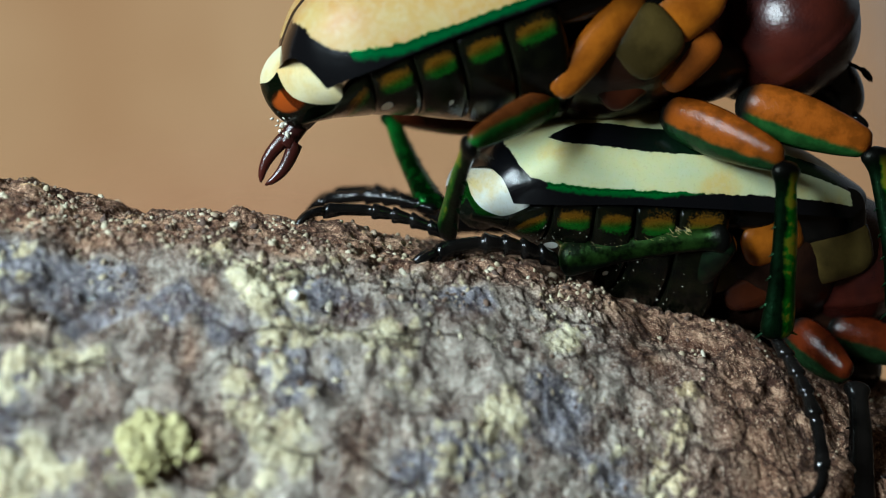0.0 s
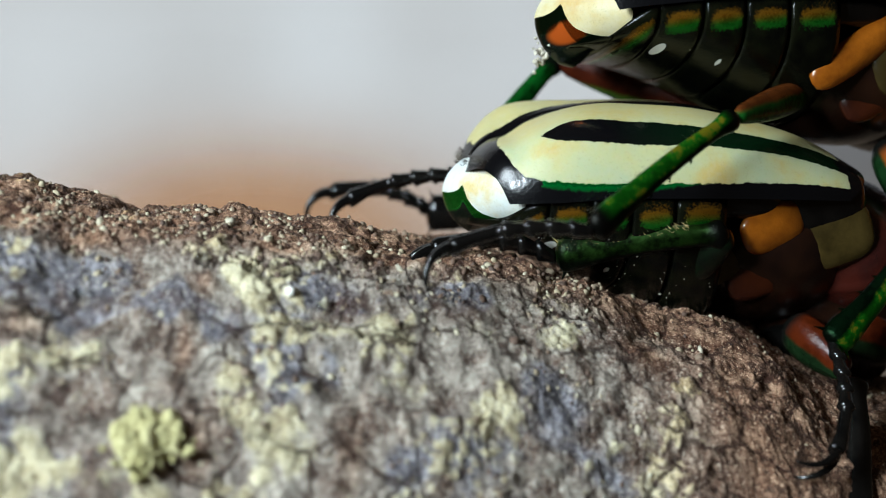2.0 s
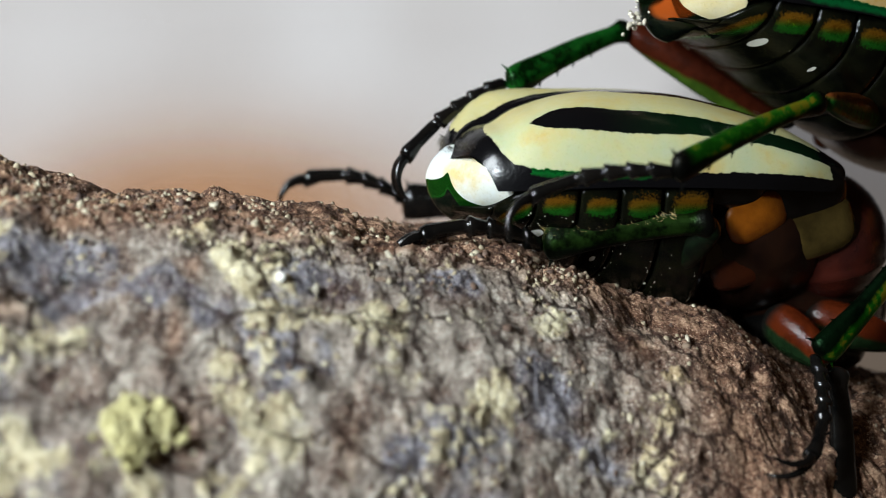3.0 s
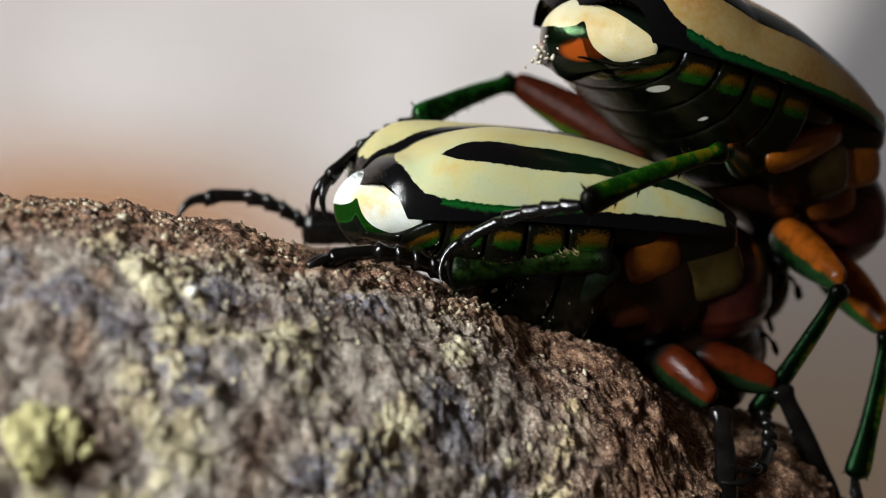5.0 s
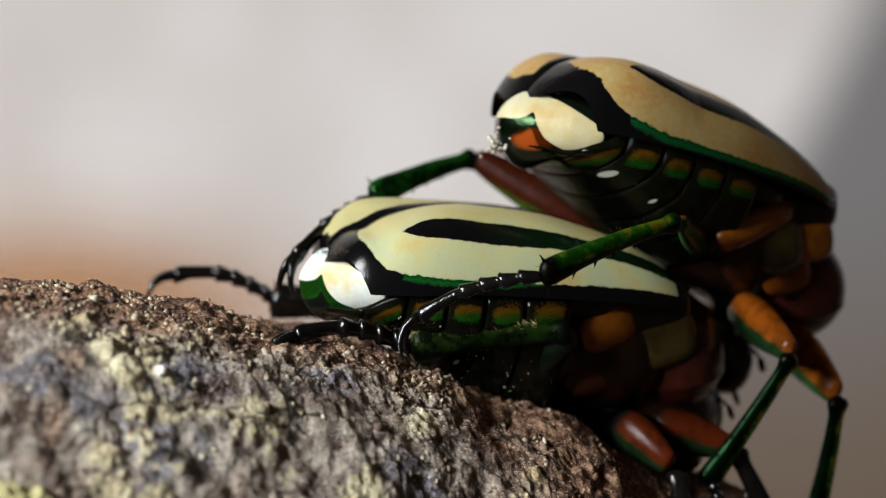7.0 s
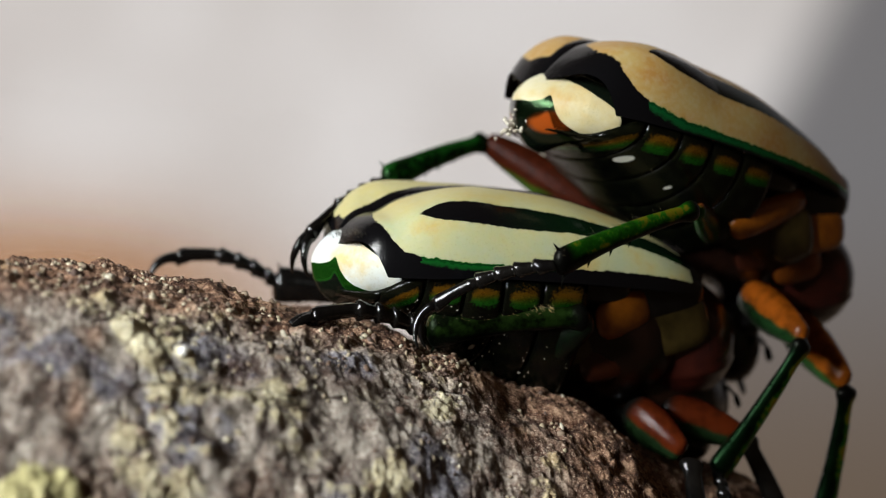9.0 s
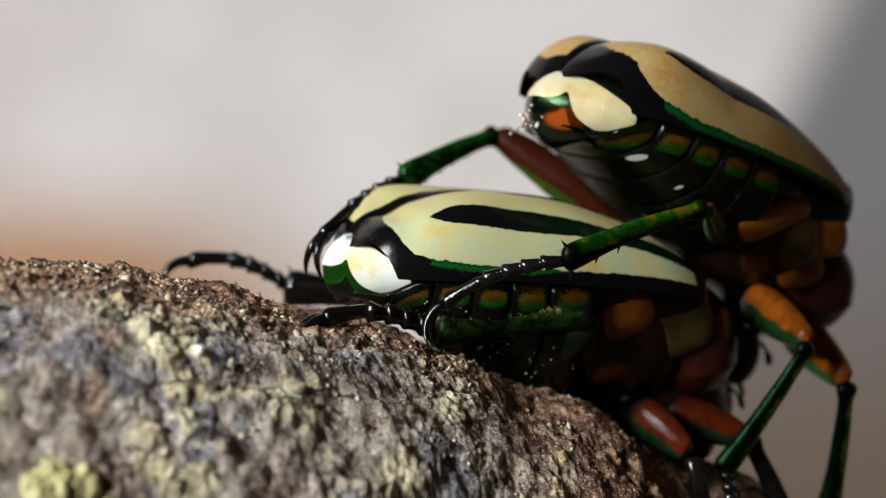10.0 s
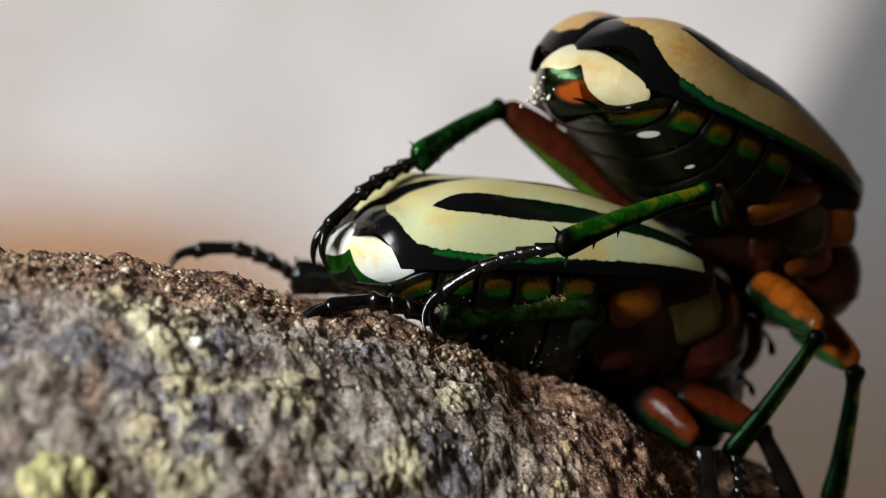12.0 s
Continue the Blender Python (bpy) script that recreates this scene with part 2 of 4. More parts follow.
BROWNTHIGH = limb_material("brown_orange_thigh", (0.065, 0.018, 0.004), (0.008, 0.06, 0.008), split=0.2, gloom=0.8)
REDTHIGH = limb_material("red_thigh", (0.026, 0.005, 0.002), (0.026, 0.055, 0.006), split=-0.95)
DARKTHIGH = limb_material("dark_red_thigh", (0.050, 0.0082, 0.002), (0.006, 0.015, 0.005), gloom=0.75, rough=0.2, split=-0.1)
REDTHIGH.node_tree.nodes["Principled BSDF"].inputs["IOR"].default_value = 1.1
SHIN = limb_material("green_shin", (0.034, 0.27, 0.015), (0.003, 0.012, 0.004), metal=0.85, split=0.1, gloom=0.45, rough=0.36)
DARKSHIN = limb_material("dark_shin", (0.010, 0.10, 0.012), (0.004, 0.008, 0.004), metal=0.6, gloom=0.15)
BRISTLY = limb_material("bristly_shin", (0.014, 0.036, 0.006), (0.003, 0.006, 0.003), metal=0.7, split=-0.25, rough=0.34, gloom=0.12)
MAROON = chitin("maroon_chitin", (0.018, 0.0045, 0.004), (0.042, 0.008, 0.005), size=3, rough=0.24)


# ---- mesh helpers; all in millimetres ----
def mesh_of(name, verts, faces, mat, smooth=True, attrs=None):
    me = bpy.data.meshes.new(name)
    me.from_pydata([tuple(c * MM for c in v) for v in verts], [], faces)
    me.materials.append(mat)
    if smooth:
        me.polygons.foreach_set("use_smooth", [True] * len(me.polygons))
    for key, values in (attrs or {}).items():
        a = me.attributes.new(key, "FLOAT", "POINT")
        a.data.foreach_set("value", values)
    me.update()
    return me


def grid_faces(n, m, wrap=False):
    """Faces of a grid of n rows with m points each; wrap joins each row's last point to its first."""
    faces = []
    for i in range(n - 1):
        for j in range(m if wrap else m - 1):
            k = (j + 1) % m
            faces.append((i * m + j, i * m + k, (i + 1) * m + k, (i + 1) * m + j))
    return faces


def part(name, me, parent, label="", at=None):
    ob = new(name, me)
    ob.parent = parent
    if at is not None:
        ob.matrix_basis = at
    if label:
        tagged(ob, label)
    return ob


def curve_value(table, x):
    """Smooth value of a small table of (x, value)."""
    xs = [p[0] for p in table]
    if x <= xs[0]:
        return table[0][1]
    if x >= xs[-1]:
        return table[-1][1]
    k = max(i for i in range(len(xs)) if xs[i] <= x)
    k = min(k, len(xs) - 2)
    y = [p[1] for p in table]
    d = [0.0] * len(xs)
    for i in range(len(xs)):
        a, b = max(i - 1, 0), min(i + 1, len(xs) - 1)
        d[i] = (y[b] - y[a]) / (xs[b] - xs[a])
    h = xs[k + 1] - xs[k]
    u = (x - xs[k]) / h
    return (y[k] * (1 + 2 * u) * (1 - u) ** 2 + d[k] * h * u * (1 - u) ** 2
            + y[k + 1] * u * u * (3 - 2 * u) + d[k + 1] * h * u * u * (u - 1))


def solid(name, rings, mat, wrap=True, attrs=None):
    """A closed skin over rings of equally many points, with both ends capped."""
    m = len(rings[0])
    verts = [p for r in rings for p in r]
    faces = grid_faces(len(rings), m, wrap)
    faces.append(tuple(range(m))[::-1])
    faces.append(tuple(range(len(verts) - m, len(verts))))
    return mesh_of(name, verts, faces, mat, attrs=attrs)


def limb(name, length, profile, mat, flat=0.75, bow=0.0, steps=14, around=12, spines=()):
    """A limb along +x: profile is a table of (0..1, radius); bow lifts its middle; spines are (at, side, long)."""
    rings = []
    for i in range(steps + 1):
        u = i / steps
        r = curve_value(profile, u)
        lift = bow * 4 * u * (1 - u)
        rings.append([(length * u, r * flat * math.sin(2 * math.pi * j / around), lift + r * math.cos(2 * math.pi * j / around)) for j in range(around)])
    me = solid(name, rings, mat)
    if spines:
        bm = bmesh.new()
        bm.from_mesh(me)
        for at, side, long in spines:
            r = curve_value(profile, at)
            base = Vector((length * at, 0, bow * 4 * at * (1 - at) + side * r * 0.8))
            tip = base + Vector((long * 0.6, 0, side * long))
            ring = [bm.verts.new((base + Vector((0.16 * math.cos(a), 0.16 * math.sin(a), 0))) * MM) for a in (0, 1.57, 3.14, 4.71)]
            top = bm.verts.new(tip * MM)
            for a in range(4):
                bm.faces.new((ring[a], ring[(a + 1) % 4], top))
        bm.to_mesh(me)
        bm.free()
    return me


# ---- the log ----
LOG_TOP = [(-60, 6.0), (-40, 5.2), (-26, 3.6), (-20, 2.8), (-17.5, 1.9), (-13, 1.6), (-7, 1.2), (-3, 0.6), (0, -0.2), (4, -1.1), (8, -2.0), (14, -3.4), (17.4, -4.6), (20.9, -6.5), (23.4, -7.5), (25.8, -8.4), (28.2, -8.7), (30.6, -9.1), (31.8, -10.6), (33.2, -14.5), (36, -22)]
LOG_MID = [(-60, -4), (-20, -1.5), (0, 1.5), (15, 5), (30, 8)]


def log_point(x, a):
    """A place on the bare log: x along it, a round it in degrees from the top towards the front; and the way out of it."""
    top, mid = curve_value(LOG_TOP, x), curve_value(LOG_MID, x)
    shrink = 1.0 if x < 25 else max(0.04, (36.4 - x) / 11.4) ** 0.6
    r = math.radians(a)
    dep, rise = (15, 22) if a > 0 else (26, 9)
    p = Vector((x, mid - dep * shrink * math.sin(r), top - rise * shrink * (1 - math.cos(r))))
    if a < 0:
        p.z += 1.5 * math.sin(min(1.0, -a / 30) * math.pi / 2) * max(0.0, min(1.0, (x + 3) / 5)) * max(0.0, min(1.0, (29 - x) / 5))
    n = Vector((0.15 if x > 16 else 0.0, -math.sin(r), math.cos(r))).normalized()
    return p, n


def log_relief(p):
    """How far the bark stands out at a place, and how much of that is a knob of crust."""
    lumps = noise.fractal(p * 0.14, 1.0, 2.0, 4) * 0.7
    warp = p + Vector((noise.noise(p * 0.9), noise.noise(p * 0.9 + Vector((7, 0, 0))), noise.noise(p * 0.9 + Vector((0, 7, 0))))) * 0.45
    knob = max(0.0, 1 - noise.voronoi(warp * (0.72 if p.x < -4 else 1.05))[0][0] * 1.25)
    bead = max(0.0, 1 - noise.voronoi(warp * 2.0)[0][0] * 1.3)
    grit = max(0.0, 1 - noise.voronoi(warp * 4.2)[0][0] * 1.3)
    patch = min(1.0, max(0.0, 0.55 + 1.6 * noise.noise(p * 0.23 + Vector((3, 1, 5)))))
    rough = noise.fractal(p * 1.1, 0.7, 2.1, 4) * 0.17
    warped = Vector((p.x * 0.26 + p.z * 0.16, p.y * 0.12, p.z * 0.14)) + Vector((noise.noise(p * 0.2), 0, noise.noise(p * 0.2 + Vector((9, 0, 0)))))
    groove = -0.10 * max(0.0, 1 - abs(noise.noise(warped * 1.4)) / 0.035)
    knobs = patch * ((0.46 if p.x < -4 else 0.26) * knob ** 0.7 + 0.22 * bead)
    return lumps + rough + knobs + groove + 0.085 * grit - 0.15, knobs + 0.05 * grit


# larger stains on the bark: place along the log, degrees round it, half sizes along and across
CREAM_STAINS = [(8.5, 40, 2.2, 1.1), (7.0, 33, 1.6, 0.7), (12.8, 37, 1.3, 0.9), (10.4, 52, 1.8, 1.2), (-10.0, 50, 2.2, 1.2), (-9.5, 30, 1.9, 0.9), (-5.5, 38, 1.2, 0.8), (-2.5, 38, 2.8, 0.9), (-1.0, 46, 1.9, 1.2), (-6.0, 58, 1.6, 1.9), (-16.0, 46, 1.2, 1.9), (-12.5, 64, 1.2, 0.9), (-18.0, 60, 0.9, 1.9), (-13.0, 24, 1.9, 0.7), (2.0, 34, 1.9, 1.2), (11.5, 44, 1.2, 1.2), (5.5, 32, 1.9, 1.2), (2.5, 48, 1.6, 1.2)]
BLUE_STAINS = [(-18.5, 31, 4.2, 2.4), (-12.5, 37, 2.2, 2.0), (-6.5, 30, 2.4, 1.2), (-17.0, 40, 3.4, 1.2), (-19.0, 36, 2.2, 1.2), (-8.0, 48, 2.8, 2.2), (-11.5, 40, 1.9, 1.6), (-5.0, 46, 1.2, 1.9), (1.0, 26, 2.2, 0.8), (5.5, 44, 1.9, 1.9), (8.5, 54, 1.9, 1.2), (-0.5, 8, 1.9, 0.6), (-2.0, 58, 1.6, 1.2)]
BARE_STAINS = [(-11.5, 32, 0.6, 0.9), (-12.0, 44, 0.5, 1.9), (-11.0, 58, 1.1, 2.2), (-19.0, 44, 1.2, 0.9), (-18.0, 22, 1.9, 0.8), (-4.0, 58, 0.9, 2.2), (-20.0, 20, 4.1, 0.9), (-15.0, 16, 2.2, 0.6), (-8.0, 20, 1.2, 0.6), (15.5, 36, 1.2, 1.9), (17.0, 42, 1.6, 1.9), (10.5, 30, 1.6, 0.9), (-4.0, 16, 2.2, 0.7)]


def stain(points, spots):
    """Strength at each point of a set of soft-edged stains."""
    total = np.zeros(len(points))
    for x, a, along, across in spots:
        c = log_point(x, a)[0]
        d = points - np.array(c)
        total = np.maximum(total, np.exp(-(d[:, 0] / along) ** 2 - (d[:, 1] ** 2 + d[:, 2] ** 2) / across ** 2))
    return total


def log_mesh():
    rows, cols = 820, 440
    verts, bare, grain, crust = [], [], [], []
    for i in range(rows):
        u = i / (rows - 1)
        x = -34 + 70 * u
        for j in range(cols):
            a = -75 + 215 * j / (cols - 1)
            p, n = log_point(x, a)
            d, k = log_relief(p)
            verts.append(tuple(p + n * d))
            bare.append(tuple(p))
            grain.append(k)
            # less crust towards the right end, which also paints in the dim light there
            crust.append(curve_value([(-30, 0.0), (-5, 0.03), (0, 0.05), (6, 0.02), (10, -0.05), (14, -0.14), (18, -0.26), (24, -0.44)], x) + -0.30 * min(1.0, max(0.0, (28 - a) / 16)))
    points = np.array(bare)
    cream, blue, brown = (stain(points, group) for group in (CREAM_STAINS, BLUE_STAINS, BARE_STAINS))
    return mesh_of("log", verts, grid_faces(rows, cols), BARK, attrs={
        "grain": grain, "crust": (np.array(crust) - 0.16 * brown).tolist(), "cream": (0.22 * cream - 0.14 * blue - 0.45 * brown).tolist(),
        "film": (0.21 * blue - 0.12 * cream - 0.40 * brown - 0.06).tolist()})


on_the_log = [tagged(new("log", log_mesh()), "rough brown log with grey and cream lichen crust", "log")]


def blob(verts, faces, centre, size, rng):
    """Adds a small faceted lump to the lists."""
    k = len(verts)
    ring = [(0, 0, 1), (0.9, 0, 0.3), (0.28, 0.85, 0.35), (-0.72, 0.52, 0.3), (-0.72, -0.52, 0.35), (0.28, -0.85, 0.3), (0.72, 0.52, -0.4), (-0.28, 0.85, -0.4), (-0.9, 0, -0.4), (-0.28, -0.85, -0.4), (0.72, -0.52, -0.4), (0, 0, -0.9)]
    turn = Euler((rng.uniform(0, 6), rng.uniform(0, 6), rng.uniform(0, 6))).to_matrix()
    sx = Vector((rng.uniform(0.6, 1.4), rng.uniform(0.6, 1.4), rng.uniform(0.5, 1.1)))
    for q in ring:
        w = turn @ Vector((q[0] * sx.x, q[1] * sx.y, q[2] * sx.z))
        verts.append(tuple(Vector(centre) + w * size * rng.uniform(0.8, 1.15)))
    for f in ((0, 1, 2), (0, 2, 3), (0, 3, 4), (0, 4, 5), (0, 5, 1), (1, 6, 2), (2, 7, 3), (3, 8, 4), (4, 9, 5), (5, 10, 1), (6, 7, 2), (7, 8, 3), (8, 9, 4), (9, 10, 5), (10, 6, 1), (11, 7, 6), (11, 8, 7), (11, 9, 8), (11, 10, 9), (11, 6, 10)):
        faces.append(tuple(k + c for c in f))


def crumb_material():
    m, t, b = material("crumbs", rough=0.7)
    geo = t.nodes.new("ShaderNodeNewGeometry")
    n = noise_tex(t, 0.3, 4)
    col = ramp(t, geo.outputs["Random Per Island"], [(0.0, (0.05, 0.022, 0.013)), (0.35, (0.15, 0.085, 0.05)), (0.6, (0.28, 0.21, 0.14)), (0.8, (0.42, 0.35, 0.22)), (1.0, (0.60, 0.55, 0.40))])
    t.links.new(mixed(t, n.outputs[0], col, mixed(t, 0.5, col, (0.1, 0.08, 0.07))), b.inputs["Base Color"])
    bump(t, b, n.outputs[0], 0.7, 0.1)
    return m


CRUMB = crumb_material()


def crumbs():
    rng = random.Random(5)
    verts, faces = [], []
    for _ in range(5000):
        x = rng.uniform(-27, 27)
        a = rng.gauss(8, 12) if rng.random() < 0.45 else rng.uniform(-8, 105)
        if x > 12 and rng.random() < 0.8:
            continue
        p, n = log_point(x, a)
        if noise.noise(p * 0.25 + Vector((4, 4, 4))) < -0.05:
            continue
        size = rng.uniform(0.07, 0.19) * (1.6 if rng.random() < 0.1 else 1.0)
        blob(verts, faces, p + n * (log_relief(p)[0] - size * 0.1), size, rng)
    for _ in range(420):
        x, a = rng.uniform(-27, 6), rng.gauss(13, 8)
        p, n = log_point(x, a)
        if noise.noise(p * 0.4 + Vector((8, 2, 1))) < -0.1:
            continue
        size = rng.uniform(0.12, 0.28)
        blob(verts, faces, p + n * (log_relief(p)[0] - size * 0.15), size, rng)
    return mesh_of("bark_crumbs", verts, faces, CRUMB, smooth=True)


on_the_log.append(tagged(new("bark_crumbs", crumbs()), "cream and brown crumbs of lichen and bark", "bark crumbs", kind="stuff"))


def on_log(x, a, out=0.0):
    p, n = log_point(x, a)
    return p + n * (log_relief(p)[0] + out)


def lichen_tuft():
    rng = random.Random(8)
    verts, faces = [], []
    p0, n = log_point(-13.1, 57)
    side = n.cross(Vector((1, 0, 0))).normalized()
    for _ in range(620):
        r, g = (1.3 * rng.random() ** 0.6 if rng.random() < 0.9 else rng.uniform(1.1, 1.9)), rng.uniform(0, 6.28)
        q = p0 + Vector((1, 0, 0)) * r * 1.15 * math.cos(g) + side * r * math.sin(g) * (1 + 0.3 * math.sin(3 * g + 1))
        lift = 0.5 * max(0.0, 1 - (r / 1.5) ** 2) * rng.uniform(0.5, 1.0) + 0.25 * noise.noise(q * 1.6)
        blob(verts, faces, q + n * (log_relief(q)[0] + lift), rng.uniform(0.14, 0.30), rng)
    return mesh_of("lichen_tuft", verts, faces, LICHEN)


LICHEN = chitin("yellow_lichen", (0.31, 0.28, 0.12), (0.47, 0.43, 0.23), size=0.8, rough=0.9, coat=0, grain=0.2)
on_the_log.append(tagged(new("lichen_tuft", lichen_tuft()), "yellow green tuft of lichen on the bark", "lichen"))


def pebble(name, x, a, size, mat, label, category):
    rng = random.Random(int(x * 10))
    verts, faces = [], []
    blob(verts, faces, on_log(x, a, size * 0.4), size, rng)
    ob = new(name, mesh_of(name, verts, faces, mat))
    on_the_log.append(tagged(ob, label, category))


CHIPWHITE = chitin("white_chip", (0.75, 0.74, 0.68), (0.82, 0.80, 0.75), size=0.5, rough=0.45, coat=0.2)
pebble("bark_chip", -7.4, 33, 0.38, CHIPWHITE, "small white chip lying on the bark", "chip")
PALECHIP = chitin("pale_chip", (0.32, 0.29, 0.22), (0.48, 0.44, 0.34), size=0.5, rough=0.6)
for x, a, size in ((-5.8, 33, 0.30), (13.8, 27, 0.24), (-11.2, 11, 0.32), (-15.6, 14, 0.26), (4.4, 16, 0.2), (7.6, 24, 0.18), (-2.2, 21, 0.26)):
    pebble("bark_chip", x, a, size, PALECHIP, "small cream chip of bark on the log", "chip")
WATER = material("water", rough=0.02, colour=(1, 1, 1))[0]
WATER.node_tree.nodes["Principled BSDF"].inputs["Transmission Weight"].default_value = 1.0
WATER.node_tree.nodes["Principled BSDF"].inputs["IOR"].default_value = 1.33


def drop(x, a, size):
    verts = []
    centre, n = on_log(x, a, size * 0.6), log_point(x, a)[1]
    for i in range(11):
        e = math.pi * (i / 10 - 0.5)
        for j in range(14):
            g = 2 * math.pi * j / 14
            verts.append(tuple(Vector((math.cos(e) * math.cos(g), math.cos(e) * math.sin(g), math.sin(e))) * size + centre))
    on_the_log.append(tagged(new("water_drop", mesh_of("water_drop", verts, grid_faces(11, 14, True), WATER)), "clear water drop on the bark", "drop", group="drops on the bark"))


for x, a, size in ((-11.8, 28, 0.36), (-5.9, 34, 0.26), (-17.2, 35, 0.34), (-18.6, 42, 0.26), (1.2, 40, 0.16), (9.8, 18, 0.14)):
    drop(x, a, size)

# ---- the backdrop, far out of focus ----
def soft_step(t, source, low, high):
    return smooth_mask(t, source, low * MM, high * MM)


def backdrop_material():
    """A pale wall, tan low down, with a grey recess to one side, glowing by itself: all soft, as it lies far out of
    focus.
    """
    m, t, b = material("glowing_far_wall", rough=0.9)
    co = t.nodes.new("ShaderNodeTexCoord")
    sep = t.nodes.new("ShaderNodeSeparateXYZ")
    t.links.new(co.outputs["Object"], sep.inputs[0])
    x, z = sep.outputs[0], sep.outputs[2]
    n = noise_tex(t, 60, 1)
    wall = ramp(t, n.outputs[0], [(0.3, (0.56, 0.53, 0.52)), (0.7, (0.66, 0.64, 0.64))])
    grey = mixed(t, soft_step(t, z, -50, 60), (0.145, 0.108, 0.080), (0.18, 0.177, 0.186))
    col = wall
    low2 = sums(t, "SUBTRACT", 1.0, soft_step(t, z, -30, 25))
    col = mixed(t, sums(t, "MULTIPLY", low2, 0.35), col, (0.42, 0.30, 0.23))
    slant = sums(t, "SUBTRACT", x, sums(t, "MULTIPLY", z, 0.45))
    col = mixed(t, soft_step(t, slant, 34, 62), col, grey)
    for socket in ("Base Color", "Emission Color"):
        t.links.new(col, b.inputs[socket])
    # the wall is no lamp: this glow of its own keeps it pale
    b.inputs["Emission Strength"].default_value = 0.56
    b.inputs["Specular IOR Level"].default_value = 0.0
    return m


def box(name, x0, x1, y0, y1, z0, z1, mat):
    v = [(x, y, z) for x in (x0, x1) for y in (y0, y1) for z in (z0, z1)]
    return mesh_of(name, v, [(0, 1, 3, 2), (4, 6, 7, 5), (0, 4, 5, 1), (2, 3, 7, 6), (0, 2, 6, 4), (1, 5, 7, 3)], mat, smooth=False)


GLOWWALL = backdrop_material()
tagged(new("backdrop", box("backdrop", -500, 500, 260, 270, -400, 400, GLOWWALL)), kind="structure")


def glow_sheet_material():
    """Glowing tan sheet whose fringe thins out softly, added for a blurred tan thing moving behind."""
    m, t, b = material("tan_glow_sheet", rough=0.9, colour=(0.50, 0.24, 0.10))
    co = t.nodes.new("ShaderNodeTexCoord")
    sep = t.nodes.new("ShaderNodeSeparateXYZ")
    t.links.new(co.outputs["Object"], sep.inputs[0])
    n = noise_tex(t, 70, 2)
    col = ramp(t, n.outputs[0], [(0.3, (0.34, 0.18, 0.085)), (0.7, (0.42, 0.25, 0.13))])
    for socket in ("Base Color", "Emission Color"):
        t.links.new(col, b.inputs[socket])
    # no lamp: its own glow sets how bright the tan blur looks
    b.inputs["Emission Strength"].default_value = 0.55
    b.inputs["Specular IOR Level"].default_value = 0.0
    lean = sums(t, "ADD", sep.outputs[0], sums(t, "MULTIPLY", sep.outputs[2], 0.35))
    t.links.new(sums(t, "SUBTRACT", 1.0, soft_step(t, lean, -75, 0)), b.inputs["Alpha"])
    return m


def glow_patch_material():
    """The same cloth heaped low, thinning out all round."""
    # A glowing tan sheet, thinning out all round, added for the orange glow low behind the log.
    m, t, b = material("tan_glow_patch", rough=0.9)
    co = t.nodes.new("ShaderNodeTexCoord")
    sep = t.nodes.new("ShaderNodeSeparateXYZ")
    t.links.new(co.outputs["Object"], sep.inputs[0])
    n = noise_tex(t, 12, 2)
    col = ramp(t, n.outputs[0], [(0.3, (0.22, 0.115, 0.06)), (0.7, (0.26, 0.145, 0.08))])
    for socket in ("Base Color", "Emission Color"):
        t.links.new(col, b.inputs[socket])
    # glows by itself, though nothing here is a lamp
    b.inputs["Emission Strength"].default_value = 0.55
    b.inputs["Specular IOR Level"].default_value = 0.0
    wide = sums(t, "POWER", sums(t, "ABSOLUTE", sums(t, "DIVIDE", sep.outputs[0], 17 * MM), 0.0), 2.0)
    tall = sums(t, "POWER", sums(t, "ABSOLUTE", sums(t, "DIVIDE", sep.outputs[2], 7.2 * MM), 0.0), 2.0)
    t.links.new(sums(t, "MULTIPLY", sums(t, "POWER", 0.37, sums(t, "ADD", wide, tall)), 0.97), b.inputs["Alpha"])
    return m


# added sheet that stands in for a low orange glow
glow_patch = tagged(new("cloth", box("cloth", -40, 40, -0.3, 0.3, -18, 18, glow_patch_material())), "soft glowing tan patch low behind the log", "cloth")
glow_patch.visible_shadow = False
# sheet added for the moving tan blur, lit by its own glow
cloth = tagged(new("cloth", box("cloth", -500, 0, -1, 1, -250, 250, glow_sheet_material())), "soft glowing tan sheet far behind the log, drawn aside", "cloth")
cloth.visible_shadow = False


# ---- beetles ----
WIDE = [(-12.5, 3.0), (-11.4, 4.0), (-9.5, 5.4), (-7, 6.4), (-3, 7.1), (1, 7.4), (6, 7.3), (9, 6.9), (12, 5.8)]
HIGH = [(-12.5, 1.6), (-11.4, 2.6), (-10.4, 3.95), (-9.4, 5.1), (-8.2, 5.75), (-6, 6.05), (-2.3, 6.05), (1.2, 5.9), (4, 5.35), (7, 4.5), (9, 3.6), (12, 1.9)]
VALLEY = [(-12.5, 0.2), (-10.4, 0.7), (-9, 1.5), (-7.7, 1.2), (-6.3, 0.85), (-4.9, 0.6), (-2.3, 0.32), (1.2, 0.25), (12, 0.15)]
DEEP = [(-12.5, 0.85), (-11, 1.0), (-9, 1.4), (-6, 2.5), (-2, 4.6), (3, 6.4), (8, 7.0), (12, 6.0)]


def tail_edge(v):
    return -11.5 + 2.1 * v ** 1.8


